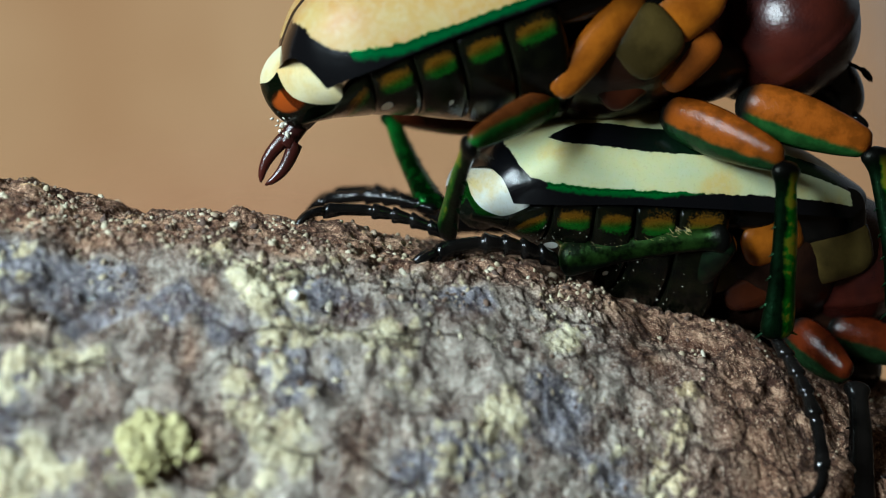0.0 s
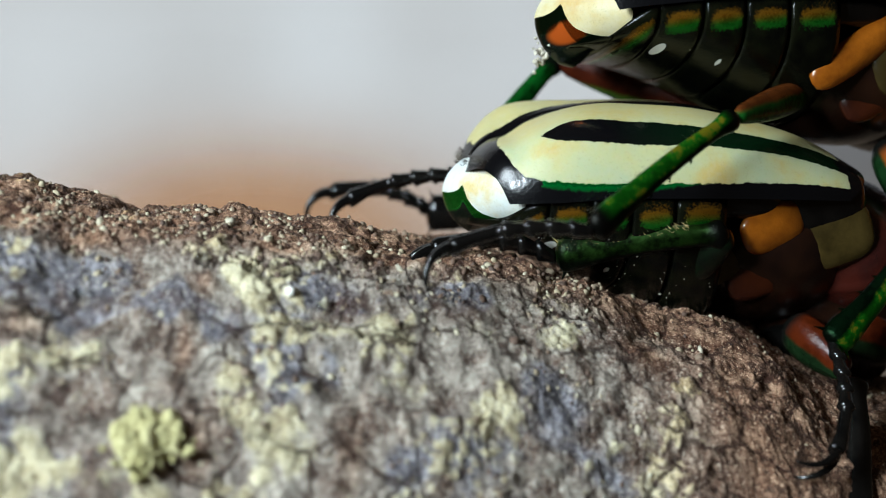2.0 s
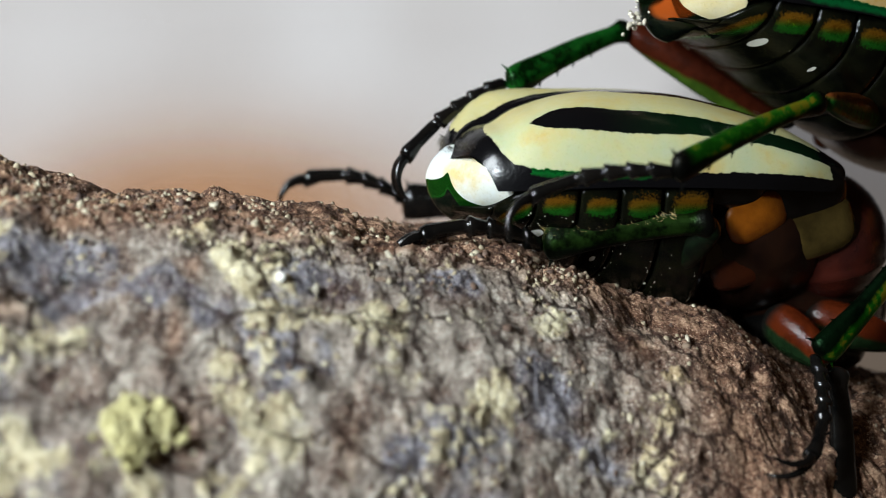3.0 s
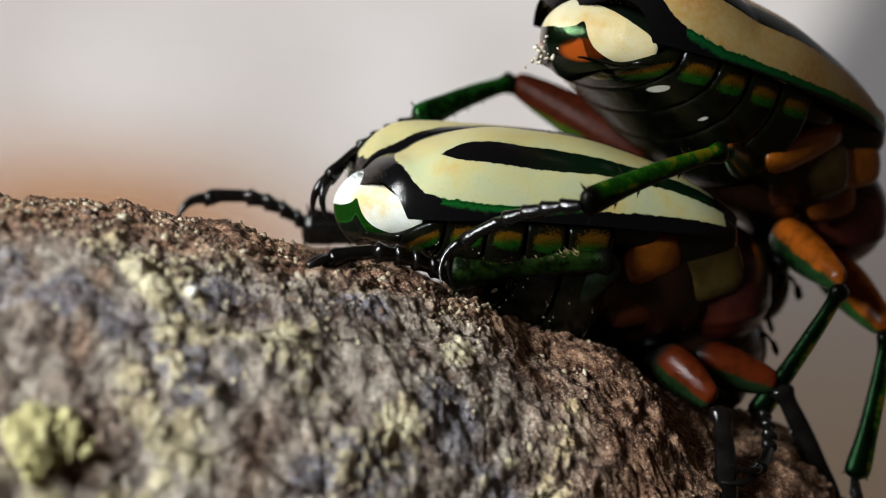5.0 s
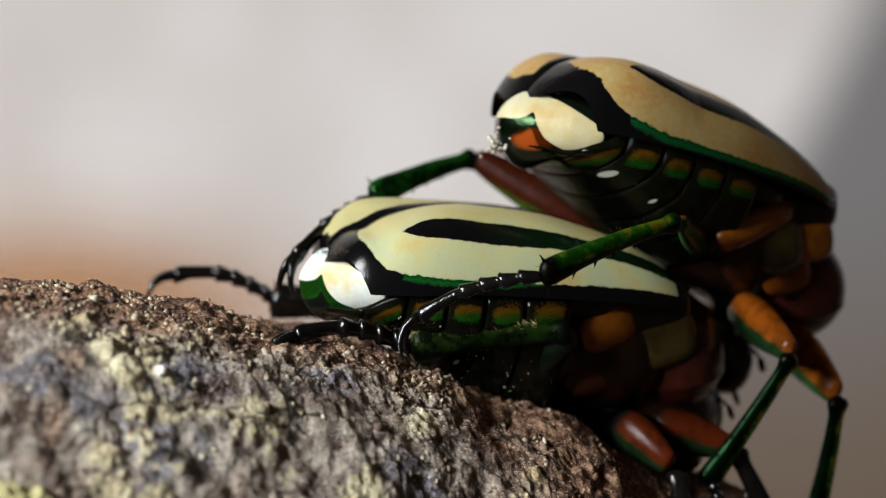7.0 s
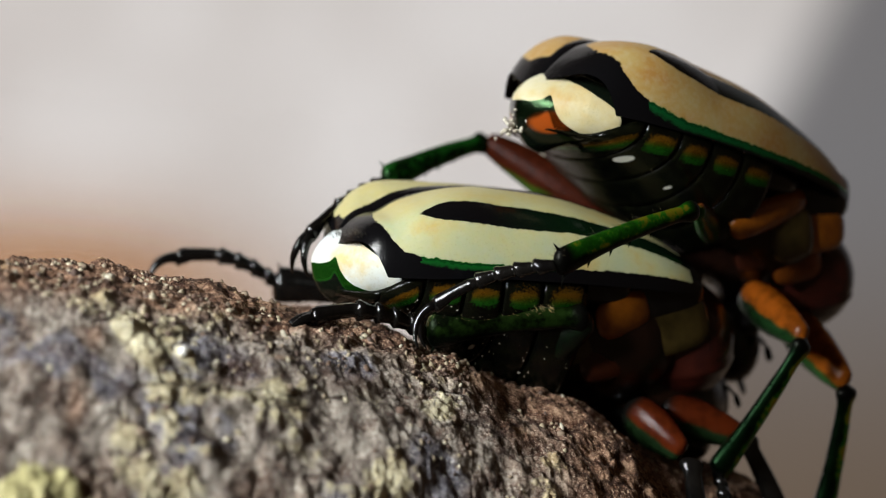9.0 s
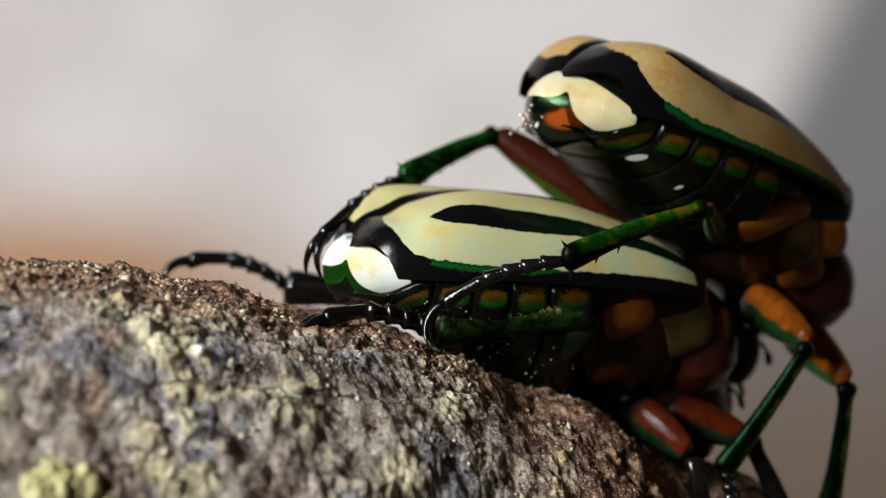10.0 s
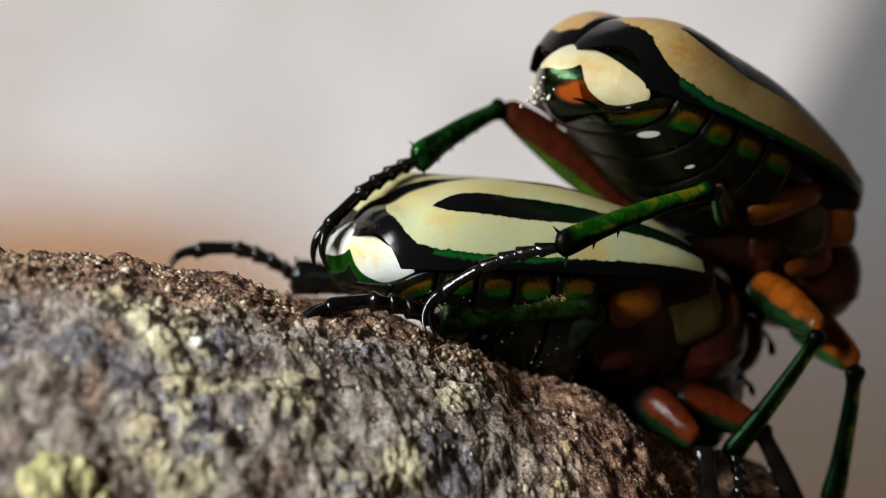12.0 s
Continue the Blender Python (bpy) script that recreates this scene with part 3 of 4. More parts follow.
def oval(x, y, x0, x1, y0, y1, power=2.0):
    """Signed measure of a rounded box: above zero inside."""
    a, b = abs((x - (x0 + x1) / 2) / ((x1 - x0) / 2)), abs((y - (y0 + y1) / 2) / ((y1 - y0) / 2))
    return 1 - (a ** power + b ** power) ** (1 / power)


def elytron_mesh(side, mat, fade, dip, lift):
    rows, cols = 170, 64
    verts, patch, rim, stripe, ochre = [], [], [], [], []
    for i in range(rows):
        s = i / (rows - 1)
        for j in range(cols):
            v = 0.958 * j / (cols - 1)
            x = tail_edge(v) + (11.2 - 0.3 * v ** 2 - 2.0 * v ** 5 - tail_edge(v)) * s
            a = v * math.pi / 2
            w, h = curve_value(WIDE, x), curve_value(HIGH, x)
            y = w * math.sin(a) ** 0.9
            low = dip * curve_value(VALLEY, x)
            z = h * max(0.0, math.cos(a)) ** 0.75 - low * math.exp(-(y / 1.8) ** 2)
            # the two cases do not quite close: towards the tip one lies flat and the other rides a little higher
            if side < 0:
                k = max(0.0, min(1.0, (-3 - x) / 4))
                z += k * ((h - low) * (1 - v ** 3.2) ** 1.1 - z)
            else:
                z += lift * min(y, 4.0) * max(0.0, min(1.0, (-4.5 - x) / 4))
            z -= 0.22 * math.exp(-(y / 0.18) ** 2)
            # the tips curl down over the tail plate
            z -= (0.4 if side < 0 else 1.1) * max(0.0, 1 - (x - tail_edge(v)) / 0.9) ** 2 * (1 - v)
            # the outer edge turns in under a fine raised bead
            z += 0.10 * math.exp(-((v - 0.965) / 0.015) ** 2)
            verts.append((x, side * y, z))
            inner = curve_value([(-9.8, 0.13), (-9, 0.085), (-8, 0.07), (-6, 0.10), (-4, 0.16), (-2, 0.215), (0, 0.24), (5, 0.27), (10, 0.30)], x)
            if side > 0:
                inner = min(inner, 0.06)
            outer = 0.028 * (1 - dip) + curve_value([(-9.8, 0.52), (-9.4, 0.68), (-8.6, 0.81), (-7, 0.865), (-4.5, 0.89), (2, 0.88), (6, 0.86), (10, 0.845), (12, 0.845)], x)
            back = curve_value([(0, -9.1), (0.1, -9.4), (0.25, -9.8), (0.4, -9.9), (0.6, -9.6), (1, -9.0)], v)
            if side > 0:
                back -= 1.4 * max(0.0, 1 - v / 0.8)
            cream = min(v - inner, outer - v, (x - back) * 0.08, (9.5 - x) * 0.07)
            top = curve_value([(-7.7, 0.50), (-6.4, 0.45), (-3, 0.465), (3, 0.505), (10, 0.50)], x)
            low = curve_value([(-7.7, 0.52), (-6.8, 0.61), (-4.5, 0.65), (3.7, 0.645), (6, 0.645), (8.7, 0.67), (10, 0.70)], x)
            dark = min(v - top, low - v, (x + 7.6) * 0.06)
            patch.append(min(cream, -dark))
            rim.append((0.0 if x < -2 else -fade * (x + 2)) if v > outer - 0.02 and x > -8.0 else -0.3)
            ochre.append(min(1.0, max(0.0, (0.52 - v) / 0.15)))
            stripe.append(min(1.0, max(0.0, (x + 4.0) / 5)) if dark > -0.03 and x < 9.0 else 0.0)
    faces = grid_faces(rows, cols)
    if side > 0:
        faces = [f[::-1] for f in faces]
    return mesh_of("elytron", verts, faces, mat, attrs={"patch": patch, "rim": rim, "stripe": stripe, "ochre": ochre})


def pygidium_mesh(mat):
    """The tail plate, drawn out to a blunt point, with a white patch on each side notched from below."""
    rows, cols = 90, 150
    verts, patch, rim, spot = [], [], [], []
    for i in range(rows):
        e = -72 + 144 * i / (rows - 1)
        for j in range(cols):
            q = -100 + 200 * j / (cols - 1)
            az, el = math.radians(q), math.radians(e)
            ce = math.cos(el)
            flare, ridge = max(0.0, (abs(q) - 50) / 45), 1 - abs(math.sin(az)) ** 1.35
            x = -9.2 - 3.3 * ce ** 0.8 * ridge + 0.7 * flare
            hang = 0.8 * ridge * max(0.0, min(1.0, (5 - e) / 60))
            verts.append((x + 0.5 * hang, 4.8 * ce ** 0.8 * math.sin(az), 1.0 + 2.1 * math.sin(el) - 0.5 * ridge * ce - 0.35 * flare - hang))
            q = abs(q)
            top = curve_value([(0, 58), (10, 60), (30, 46), (55, 20), (72, 7), (85, -2), (95, -8)], q)
            low = curve_value([(0, 3), (12, 3), (18, 7), (22, 14), (27, -7), (33, -22), (45, -35), (60, -42), (80, -40), (95, -24)], q)
            patch.append(min(top - e, e - low, (93 - q) * 1.2) / 60)
            rim.append(0.30 if e < 16 and q < 62 else -0.6)
            spot.append(1.4 * oval(q, e, 6, 48, -40, -6, 2.0))
    return mesh_of("pygidium", verts, grid_faces(rows, cols), mat, attrs={"patch": patch, "rim": rim, "spot": spot})


def sternite_mesh(x0, x1, white, girth, spots):
    """One belly ring, with a shining spot high on each side and, on some, a white patch lower down."""
    rings, spot, patch, bronze = [], [], [], []
    steps, angles = 16, range(0, 181, 3)
    for i in range(steps + 1):
        u = i / steps
        x = x0 + (x1 - x0) * u
        w, d = curve_value(WIDE, x) * curve_value([(-12, 0.35), (-10.5, 0.6), (-9.3, 0.82), (-8, 0.9), (-6, 0.95)], x), curve_value(DEEP, x) * girth
        top = curve_value([(-11.5, -0.75), (-9.6, -0.55), (-8.6, 0.2), (-7.4, 0.9)], x)
        swell = 1 + 0.016 * math.sin(math.pi * u) ** 0.6 - 0.026 * (u > 0.92)
        ring = []
        for a in angles:
            r = math.radians(a)
            ring.append((x, w * swell * math.cos(r), top - (d + top) * swell * max(0, math.sin(r)) ** 0.8))
            side = min(a, 180 - a)
            drop = (d + top) * math.sin(math.radians(side)) ** 0.8
            spot.append(1.15 * max(0.0, 1 - ((drop - spots) / 0.62) ** 2) * max(0.0, 1 - abs((2 * u - 1.0) / 0.86) ** 2.5))
            bronze.append(min(1.0, max(0.0, (spots + 0.22 - drop + 0.3 * (0.5 - u)) / 0.5)))
            patch.append(max([-1] + [oval(u + (side - 58) * 0.006, side, at, at + 0.42 * size, 41, 41 + 30 * size, 2.0) for at, size in white]))
        rings.append(ring)
    return solid("sternite", rings, BELLY, attrs={"spot": spot, "patch": patch, "bronze": bronze})


def plate_mesh(name, centre, half, lean, turn, mat):
    """A pillow-shaped side plate: half sizes along, out and up."""
    rows, cols = 14, 24
    verts = []
    m = Matrix.Rotation(math.radians(turn), 3, "Z") @ Matrix.Rotation(math.radians(lean), 3, "Y")
    for i in range(rows + 1):
        e = math.pi * (i / rows - 0.5)
        for j in range(cols):
            a = 2 * math.pi * j / cols
            c, s = math.cos(a), math.sin(a)
            p = Vector((half[0] * math.cos(e) * math.copysign(abs(c) ** 0.65, c), half[1] * math.sin(e), half[2] * math.cos(e) * math.copysign(abs(s) ** 0.65, s)))
            verts.append(tuple(m @ p + Vector(centre)))
    return mesh_of(name, verts, grid_faces(rows + 1, cols, True), mat)


def ellipsoid_mesh(name, centre, radii, mat, lean=0.0, rows=24, cols=36):
    verts = []
    turn = Matrix.Rotation(math.radians(lean), 3, "Y")
    for i in range(rows + 1):
        e = math.pi * (i / rows - 0.5)
        for j in range(cols):
            a = 2 * math.pi * j / cols
            p = Vector((radii[0] * math.cos(e) * math.cos(a), radii[1] * math.cos(e) * math.sin(a), radii[2] * math.sin(e)))
            verts.append(tuple(turn @ p + Vector(centre)))
    return mesh_of(name, verts, grid_faces(rows + 1, cols, True), mat)


def pronotum_mesh(centre, lean):
    """The neck shield: a glossy dome, blunter behind, with a thin raised bead round its lower edge."""
    rows, cols = 48, 64
    verts = []
    turn = Matrix.Rotation(math.radians(lean), 3, "Y")
    for i in range(rows + 1):
        e = math.pi * (i / rows - 0.5)
        for j in range(cols):
            a = 2 * math.pi * j / cols
            ce = max(0.0, math.cos(e)) ** 0.85
            bead = 1 + 0.03 * math.exp(-((e + 0.35) / 0.05) ** 2)
            taper = 1 - 0.22 * max(0.0, math.cos(a)) ** 2
            p = Vector((4.4 * ce * math.cos(a) * bead, 6.1 * ce * math.sin(a) * taper * bead, 4.1 * math.sin(e)))
            verts.append(tuple(turn @ p + Vector(centre)))
    return mesh_of("pronotum", verts, grid_faces(rows + 1, cols, True), MAROON)


def antenna_mesh(face, side):
    """A bent feeler of small joints that ends in a club."""
    rings = []
    for i in range(13):
        u = i / 12
        c = Vector(face) + Vector((0.6 + 1.1 * u, side * (1.6 + 0.7 * u), 0.6 + 0.3 * u - 1.4 * u * u))
        r = 0.13 + (0.2 if u > 0.75 else 0.03 * (i % 2))
        rings.append([tuple(c + Vector((0, r * math.cos(k * math.pi / 3), r * math.sin(k * math.pi / 3)))) for k in range(6)])
    return solid("antenna", rings, BLACK)


def seg_pose(a, b, up=(0, 0, 1)):
    """The pose of a limb piece from a towards b (millimetres), its top towards up."""
    a, b = Vector(a), Vector(b)
    x = (b - a).normalized()
    y = Vector(up).cross(x).normalized()
    z = x.cross(y)
    m = Matrix((x, y, z)).transposed().to_4x4()
    m.translation = a * MM
    return m


def beside(place, side):
    return place[0], side * place[1], place[2]


# white marks on the belly rings: ring, then place along it and size
WHITE_OVALS = {2: ((0.03, 0.6), (0.74, 0.13)), 3: ((0.45, 0.26),)}


def beetle(label, tail, cases, neck, lean, face, breast, keel, fade, plates, girth, spots, dip, lift, depth):
    root = tagged(new("beetle"), label, "beetle", group="mating beetles")
    for side in (-1, 1):
        part("elytron", elytron_mesh(side, cases, fade, dip, lift), root, "black wing case with broad cream stripes and green rim")
    plate = part("pygidium", pygidium_mesh(tail), root, "green tail plate with two white patches")
    edges = [-11.2, -9.5, -7.4, -5.2, -3.0, -0.6, 2.2]
    for k, (a, b) in enumerate(zip(edges, edges[1:])):
        part("sternite", sternite_mesh(a, b, WHITE_OVALS.get(k, ()), girth, spots), root, "dark green belly ring with a bronze spot")
    part("thorax", ellipsoid_mesh("thorax", (6.6, 0, -2.6), (6.2, 6.2, 2.2 + 0.75 * depth), breast), root, "dark underside of the thorax")
    part("sternum", ellipsoid_mesh("sternum", keel, (5.4, 4.3, depth), breast, 15), root, "black breast keel between the legs")
    for side in (-1, 1):
        for mat, words, centre, half, lean, turn in plates:
            part("side_plate", plate_mesh("side_plate", beside(centre, side), half, lean, side * turn, mat), root, words)
    for side in (-1, 1):
        part("side_plate", plate_mesh("side_plate", (8.0, side * 5.4, 0.3), (2.8, 0.8, 1.7), -12, side * 10, BLACK), root, "black shoulder plate")
        part("side_plate", plate_mesh("side_plate", (3.4, side * 5.5, 0.5), (2.6, 0.9, 1.1), 0, 0, BLACK), root, "black flank plate")
    shield = part("pronotum", pronotum_mesh(neck, lean), root, "glossy maroon neck shield")
    head = part("head", ellipsoid_mesh("head", face, (3.0, 2.3, 1.8), BLACK, 65), root, "black head")
    for side in (-1, 1):
        part("antenna", antenna_mesh(face, side), head, "short black antenna")
        part("palp", limb("palp", 1.7, [(0, 0.1), (0.1, 0.22), (0.45, 0.15), (0.5, 0.24), (0.9, 0.2), (1, 0.06)], BLACK, steps=12, around=8), head, "small jointed mouth feeler",
             seg_pose((face[0] + 0.9, side * 0.8, face[2] - 2.2), (face[0] + 1.6, side * 1.3, face[2] - 3.6), (1, 0, 0)))
        part("eye", ellipsoid_mesh("eye", (face[0] - 0.4, side * 1.9, face[2] + 1.2), (0.75, 0.6, 0.7), BLACK), head)
    return root, shield, head, plate


# side plates: material, words, centre on the flank, half sizes along, out and up, then lean and turn in degrees
LOWER_PLATES = [
    (ORANGE, "orange side plate", (5.3, 5.8, -1.0), (1.9, 0.5, 1.3), -22, -2),
    (OLIVE, "olive brown side plate", (8.9, 5.5, -1.6), (2.5, 0.7, 1.9), -18, 12),
    (RUST, "rust brown side plate", (5.6, 5.1, -3.6), (2.7, 0.7, 1.3), -22, 4),
    (OLIVE, "dark brown side plate", (2.6, 4.8, -3.4), (2.4, 0.6, 1.0), -14, 2),
]
UPPER_PLATES = [
    (ORANGE, "orange side plate", (3.9, 5.75, -1.8), (3.4, 0.65, 0.98), -31, 0),
    (OLIVE, "olive brown side plate", (6.3, 5.85, -2.6), (1.75, 0.6, 1.7), -24, 6),
    (ORANGE, "orange side plate", (8.4, 5.6, -1.9), (2.5, 0.65, 1.45), -18, 12),
    (AMBER, "amber brown side plate", (8.3, 5.1, -4.2), (1.9, 0.65, 1.15), -24, 10),
    (RUST, "dark brown side plate", (5.6, 4.5, -4.0), (2.3, 0.65, 1.2), -24, 4),
]
lower = beetle("black flower beetle with cream stripes crouching on the log", TAIL, ELYTRA, (11.8, 0, -3.0), 25, (15.2, 0, -6.6), DUSK, (11.4, 0, -6.6), 0.012, LOWER_PLATES, 1.3, 1.15, 1.0, 0.11, 3.6)[0]
REST = pose(12.27 * MM, 5.61 * MM, 2.71 * MM, 8.54, -1.09, 8.85)
upper, upper_shield, upper_head, upper_plate = beetle("larger black flower beetle with cream stripes mounted on the other", TAILSHEEN, WARMLITELYTRA, (12.1, 0, -4.4), 35, (9.4, 0, -9.8), DUSK, (9.0, 0, -4.7), 0.0, UPPER_PLATES, 0.86, 1.1, 0.25, 0.20, 2.4)
for piece in upper.children_recursive:
    piece.data.transform(Matrix.Scale(1.03, 4))


# ---- legs ----
FEMUR = [(0, 0.2), (0.03, 0.6), (0.14, 1.05), (0.45, 1.2), (0.75, 0.95), (0.9, 0.74), (0.96, 0.6), (0.99, 0.35), (1, 0.1)]
TIBIA = [(0, 0.15), (0.02, 0.48), (0.06, 0.62), (0.11, 0.50), (0.16, 0.45), (0.4, 0.52), (0.7, 0.6), (0.93, 0.74), (0.98, 0.62), (1, 0.3)]


def femur_mesh(length, mat, thick=1.0):
    return limb("femur", length, [(u, r * thick) for u, r in FEMUR], mat, flat=0.7, steps=40, around=18)


def tibia_mesh(length, mat, thick=1.0):
    spines = [(0.35, -1, 0.35), (0.5, -1, 0.4), (0.63, -1, 0.45), (0.78, -1, 0.5), (0.95, -1, 0.7), (0.96, 1, 0.6)]
    return limb("tibia", length, [(u, r * thick) for u, r in TIBIA], mat, flat=0.65, bow=0.25, steps=44, around=14, spines=spines)


def tarsus_mesh(length, stout=1.0, arch=0.10):
    """Five bead-like joints, the last one long, in a shallow arch."""
    rings = []
    cuts = [0, 0.13, 0.26, 0.39, 0.53, 0.86]
    bow = length * arch
    for k in range(5):
        a, b = cuts[k], cuts[k + 1]
        for u, r in ((0.0, 0.25), (0.15, 0.29), (0.6, 0.34 if k < 4 else 0.30), (0.88, 0.42 if k < 4 else 0.40), (0.985, 0.37)):
            s = a + (b - a) * u
            lift = bow * 4 * s * (1 - s) ** 0.8
            r *= stout
            rings.append([(length * s, 0.8 * r * math.sin(c * math.pi / 5), lift + r * math.cos(c * math.pi / 5)) for c in range(10)])
    return solid("tarsus", rings, BLACK)


def claw_mesh(length, side, stout=1.0, arch=0.10):
    """A hooked claw that starts at the end of the last joint and curls down."""
    rings = []
    bow = length * arch
    s0 = 0.85
    z0 = bow * 4 * s0 * (1 - s0) ** 0.8
    for i in range(13):
        u = i / 12
        a = math.radians(105 * u)
        c = Vector((length * s0 + 1.55 * math.sin(a), side * (0.1 + 0.55 * u), z0 - 1.55 * (1 - math.cos(a))))
        t = Vector((math.cos(a), 0, -math.sin(a)))
        n = Vector((math.sin(a), 0, math.cos(a)))
        r = 0.24 * stout * (1 - u) ** 0.7 + 0.02
        rings.append([tuple(c + n * r * math.cos(k * math.pi / 4) + Vector((0, 1, 0)) * r * math.sin(k * math.pi / 4)) for k in range(8)])
    return solid("claw", rings, BLACK)


def leg(root, lengths, femur_mat, tibia_mat, thick=1.0, tibia_thick=1.0, hairs=0, hair_mat=None, foot=(1.15, 0.09)):
    """The three pieces of one leg, straight; where they go is set afterwards."""
    f = part("femur", femur_mesh(lengths[0], femur_mat, thick), root, "stout thigh of the leg")
    s = part("tibia", tibia_mesh(lengths[1], tibia_mat, tibia_thick), root, "slender spined shin")
    t = part("tarsus", tarsus_mesh(lengths[2], *foot), root, "black jointed foot")
    for side in (-1, 1):
        part("claw", claw_mesh(lengths[2], side, *foot), t, "hooked black claw")
    if hairs:
        part("bristles", hair_mesh("bristles", shin_hair_roots(lengths[1], random.Random(hairs), hairs), 0.5, 0.25, 0.014, hair_mat, hairs), s, "fine pale bristles")
    return f, s, t


def leg_poses(hip, row, ups):
    knee, ankle, tip = row[0:3], row[3:6], row[6:9]
    return seg_pose(hip, knee, ups[0]), seg_pose(knee, ankle, ups[1]), seg_pose(ankle, tip, ups[2])


def tail_organ_mesh():
    """A glossy tube along +x that forks into two flattened prongs with hooked tips."""
    verts, faces = [], []
    runs = [[(2.4 * i / 9, 0.12 * math.sin(2 * i / 9), 0.62 - 0.10 * i / 9) for i in range(10)]]
    for side in (-1, 1):
        runs.append([(1.9 + 2.9 * u, side * (0.28 + 0.26 * math.sin(2.6 * u) - 0.26 * u ** 4), 0.40 * (1 - u) ** 0.45 + 0.05) for u in (i / 12 for i in range(13))])
    for run in runs:
        k = len(verts)
        for x, z, r in run:
            verts += [(x, 0.75 * r * math.sin(c * math.pi / 5), z + r * math.cos(c * math.pi / 5)) for c in range(10)]
        faces += [tuple(k + c for c in f) for f in grid_faces(len(run), 10, True)]
        faces += [tuple(range(k, k + 10))[::-1], tuple(range(len(verts) - 10, len(verts)))]
    return mesh_of("tail_organ", verts, faces, MAROON)


organ = part("tail_organ", tail_organ_mesh(), upper, "glossy dark red organ at the tail tip")


def tail_crumb_mesh():
    rng = random.Random(3)
    verts, faces = [], []
    for _ in range(34):
        blob(verts, faces, (-12.5 + rng.gauss(0, 0.3), 0.5 + rng.gauss(0, 0.6), -0.9 + rng.gauss(0, 0.5)), rng.uniform(0.08, 0.22), rng)
    return mesh_of("tail_crumb", verts, faces, PALECRUMB)


PALECRUMB = chitin("pale_crumbs", (0.40, 0.36, 0.28), (0.66, 0.62, 0.52), size=0.5, rough=0.6, coat=0)
tagged(part("tail_dirt", tail_crumb_mesh(), upper, "pale crumbs stuck to the tail tip"), kind="stuff")



def dust_mesh(girth):
    """Specks and crumbs that cling to one flank and belly."""
    rng = random.Random(14)
    verts, faces = [], []
    for _ in range(170):
        x, r = rng.uniform(-8.5, 2.0), math.radians(rng.uniform(20, 70))
        w = curve_value(WIDE, x) * curve_value([(-12, 0.35), (-10.5, 0.6), (-9.3, 0.82), (-8, 0.9), (-6, 0.95)], x) * 1.014
        top = curve_value([(-11.5, -0.75), (-9.6, -0.55), (-8.6, 0.2), (-7.4, 0.9)], x)
        blob(verts, faces, (x, -w * math.cos(r), top - (curve_value(DEEP, x) * girth + top) * math.sin(r) ** 0.8), rng.uniform(0.02, 0.05), rng)
    return mesh_of("dust", verts, faces, PALECRUMB)


tagged(part("dust", dust_mesh(1.3), lower, "pale dust on the flank"), kind="stuff")

MEMBRANE = chitin("amber_membrane", (0.14, 0.11, 0.035), (0.34, 0.27, 0.12), size=0.9, rough=0.18, coat=0.5)
membrane = part("membrane", ellipsoid_mesh("membrane", (-10.0, -1.2, -1.0), (2.0, 2.0, 1.25), MEMBRANE, -20), upper, "pale amber skin bulging below the tail plate")


def hair_mesh(name, roots, length, lean, thick, mat, seed):
    """A fringe of fine tapered hairs from (place, way out) pairs."""
    rng = random.Random(seed)
    verts, faces = [], []
    for at, out in roots:
        way = (Vector(out) + Vector((rng.gauss(0, lean), rng.gauss(0, lean), rng.gauss(0, lean)))).normalized()
        side = way.orthogonal().normalized()
        up = way.cross(side)
        k, long = len(verts), length * rng.uniform(0.6, 1.25)
        for q in (0, 2.09, 4.19):
            verts.append(tuple(Vector(at) + (side * math.cos(q) + up * math.sin(q)) * thick))
        verts.append(tuple(Vector(at) + way * long))
        faces += [(k, k + 1, k + 3), (k + 1, k + 2, k + 3), (k + 2, k, k + 3)]
    return mesh_of(name, verts, faces, mat)


def tail_hair_roots(rng):
    """Along the hind edge of both wing cases."""
    roots = []
    for _ in range(150):
        v = rng.uniform(0.02, 0.6)
        x = tail_edge(v) + rng.uniform(0, 0.3)
        a = v * math.pi / 2
        y = curve_value(WIDE, x) * math.sin(a) ** 0.9
        z = curve_value(HIGH, x) * math.cos(a) ** 0.75 - curve_value(VALLEY, x) * math.exp(-(y / 1.8) ** 2)
        side = rng.choice((-1, 1))
        roots.append(((x, side * y, z - 0.05), (-0.7, side * 0.25, 0.7)))
    return roots


GOLDHAIR = chitin("golden_bristles", (0.20, 0.15, 0.05), (0.40, 0.30, 0.12), rough=0.4)
BRISTLE = chitin("bristles", (0.01, 0.008, 0.005), (0.05, 0.04, 0.02), rough=0.35)
for owner, seed in ((lower, 21), (upper, 22)):
    part("hair_fringe", hair_mesh("hair_fringe", tail_hair_roots(random.Random(seed)), 0.42, 0.3, 0.018, BRISTLE, seed), owner, "short black hairs along the wing tips")


def shin_hair_roots(length, rng, count):
    return [((u * length, 0.35 * math.sin(g), 0.25 + 0.5 * math.cos(g)), (0.6, math.sin(g), math.cos(g))) for u, g in ((rng.uniform(0.2, 0.98), rng.uniform(-2.4, 1.2)) for _ in range(count))]


UP = (0, 0, 1)
REAR, FORE = (-1, 0, 0.6), (1, 0, 0.3)
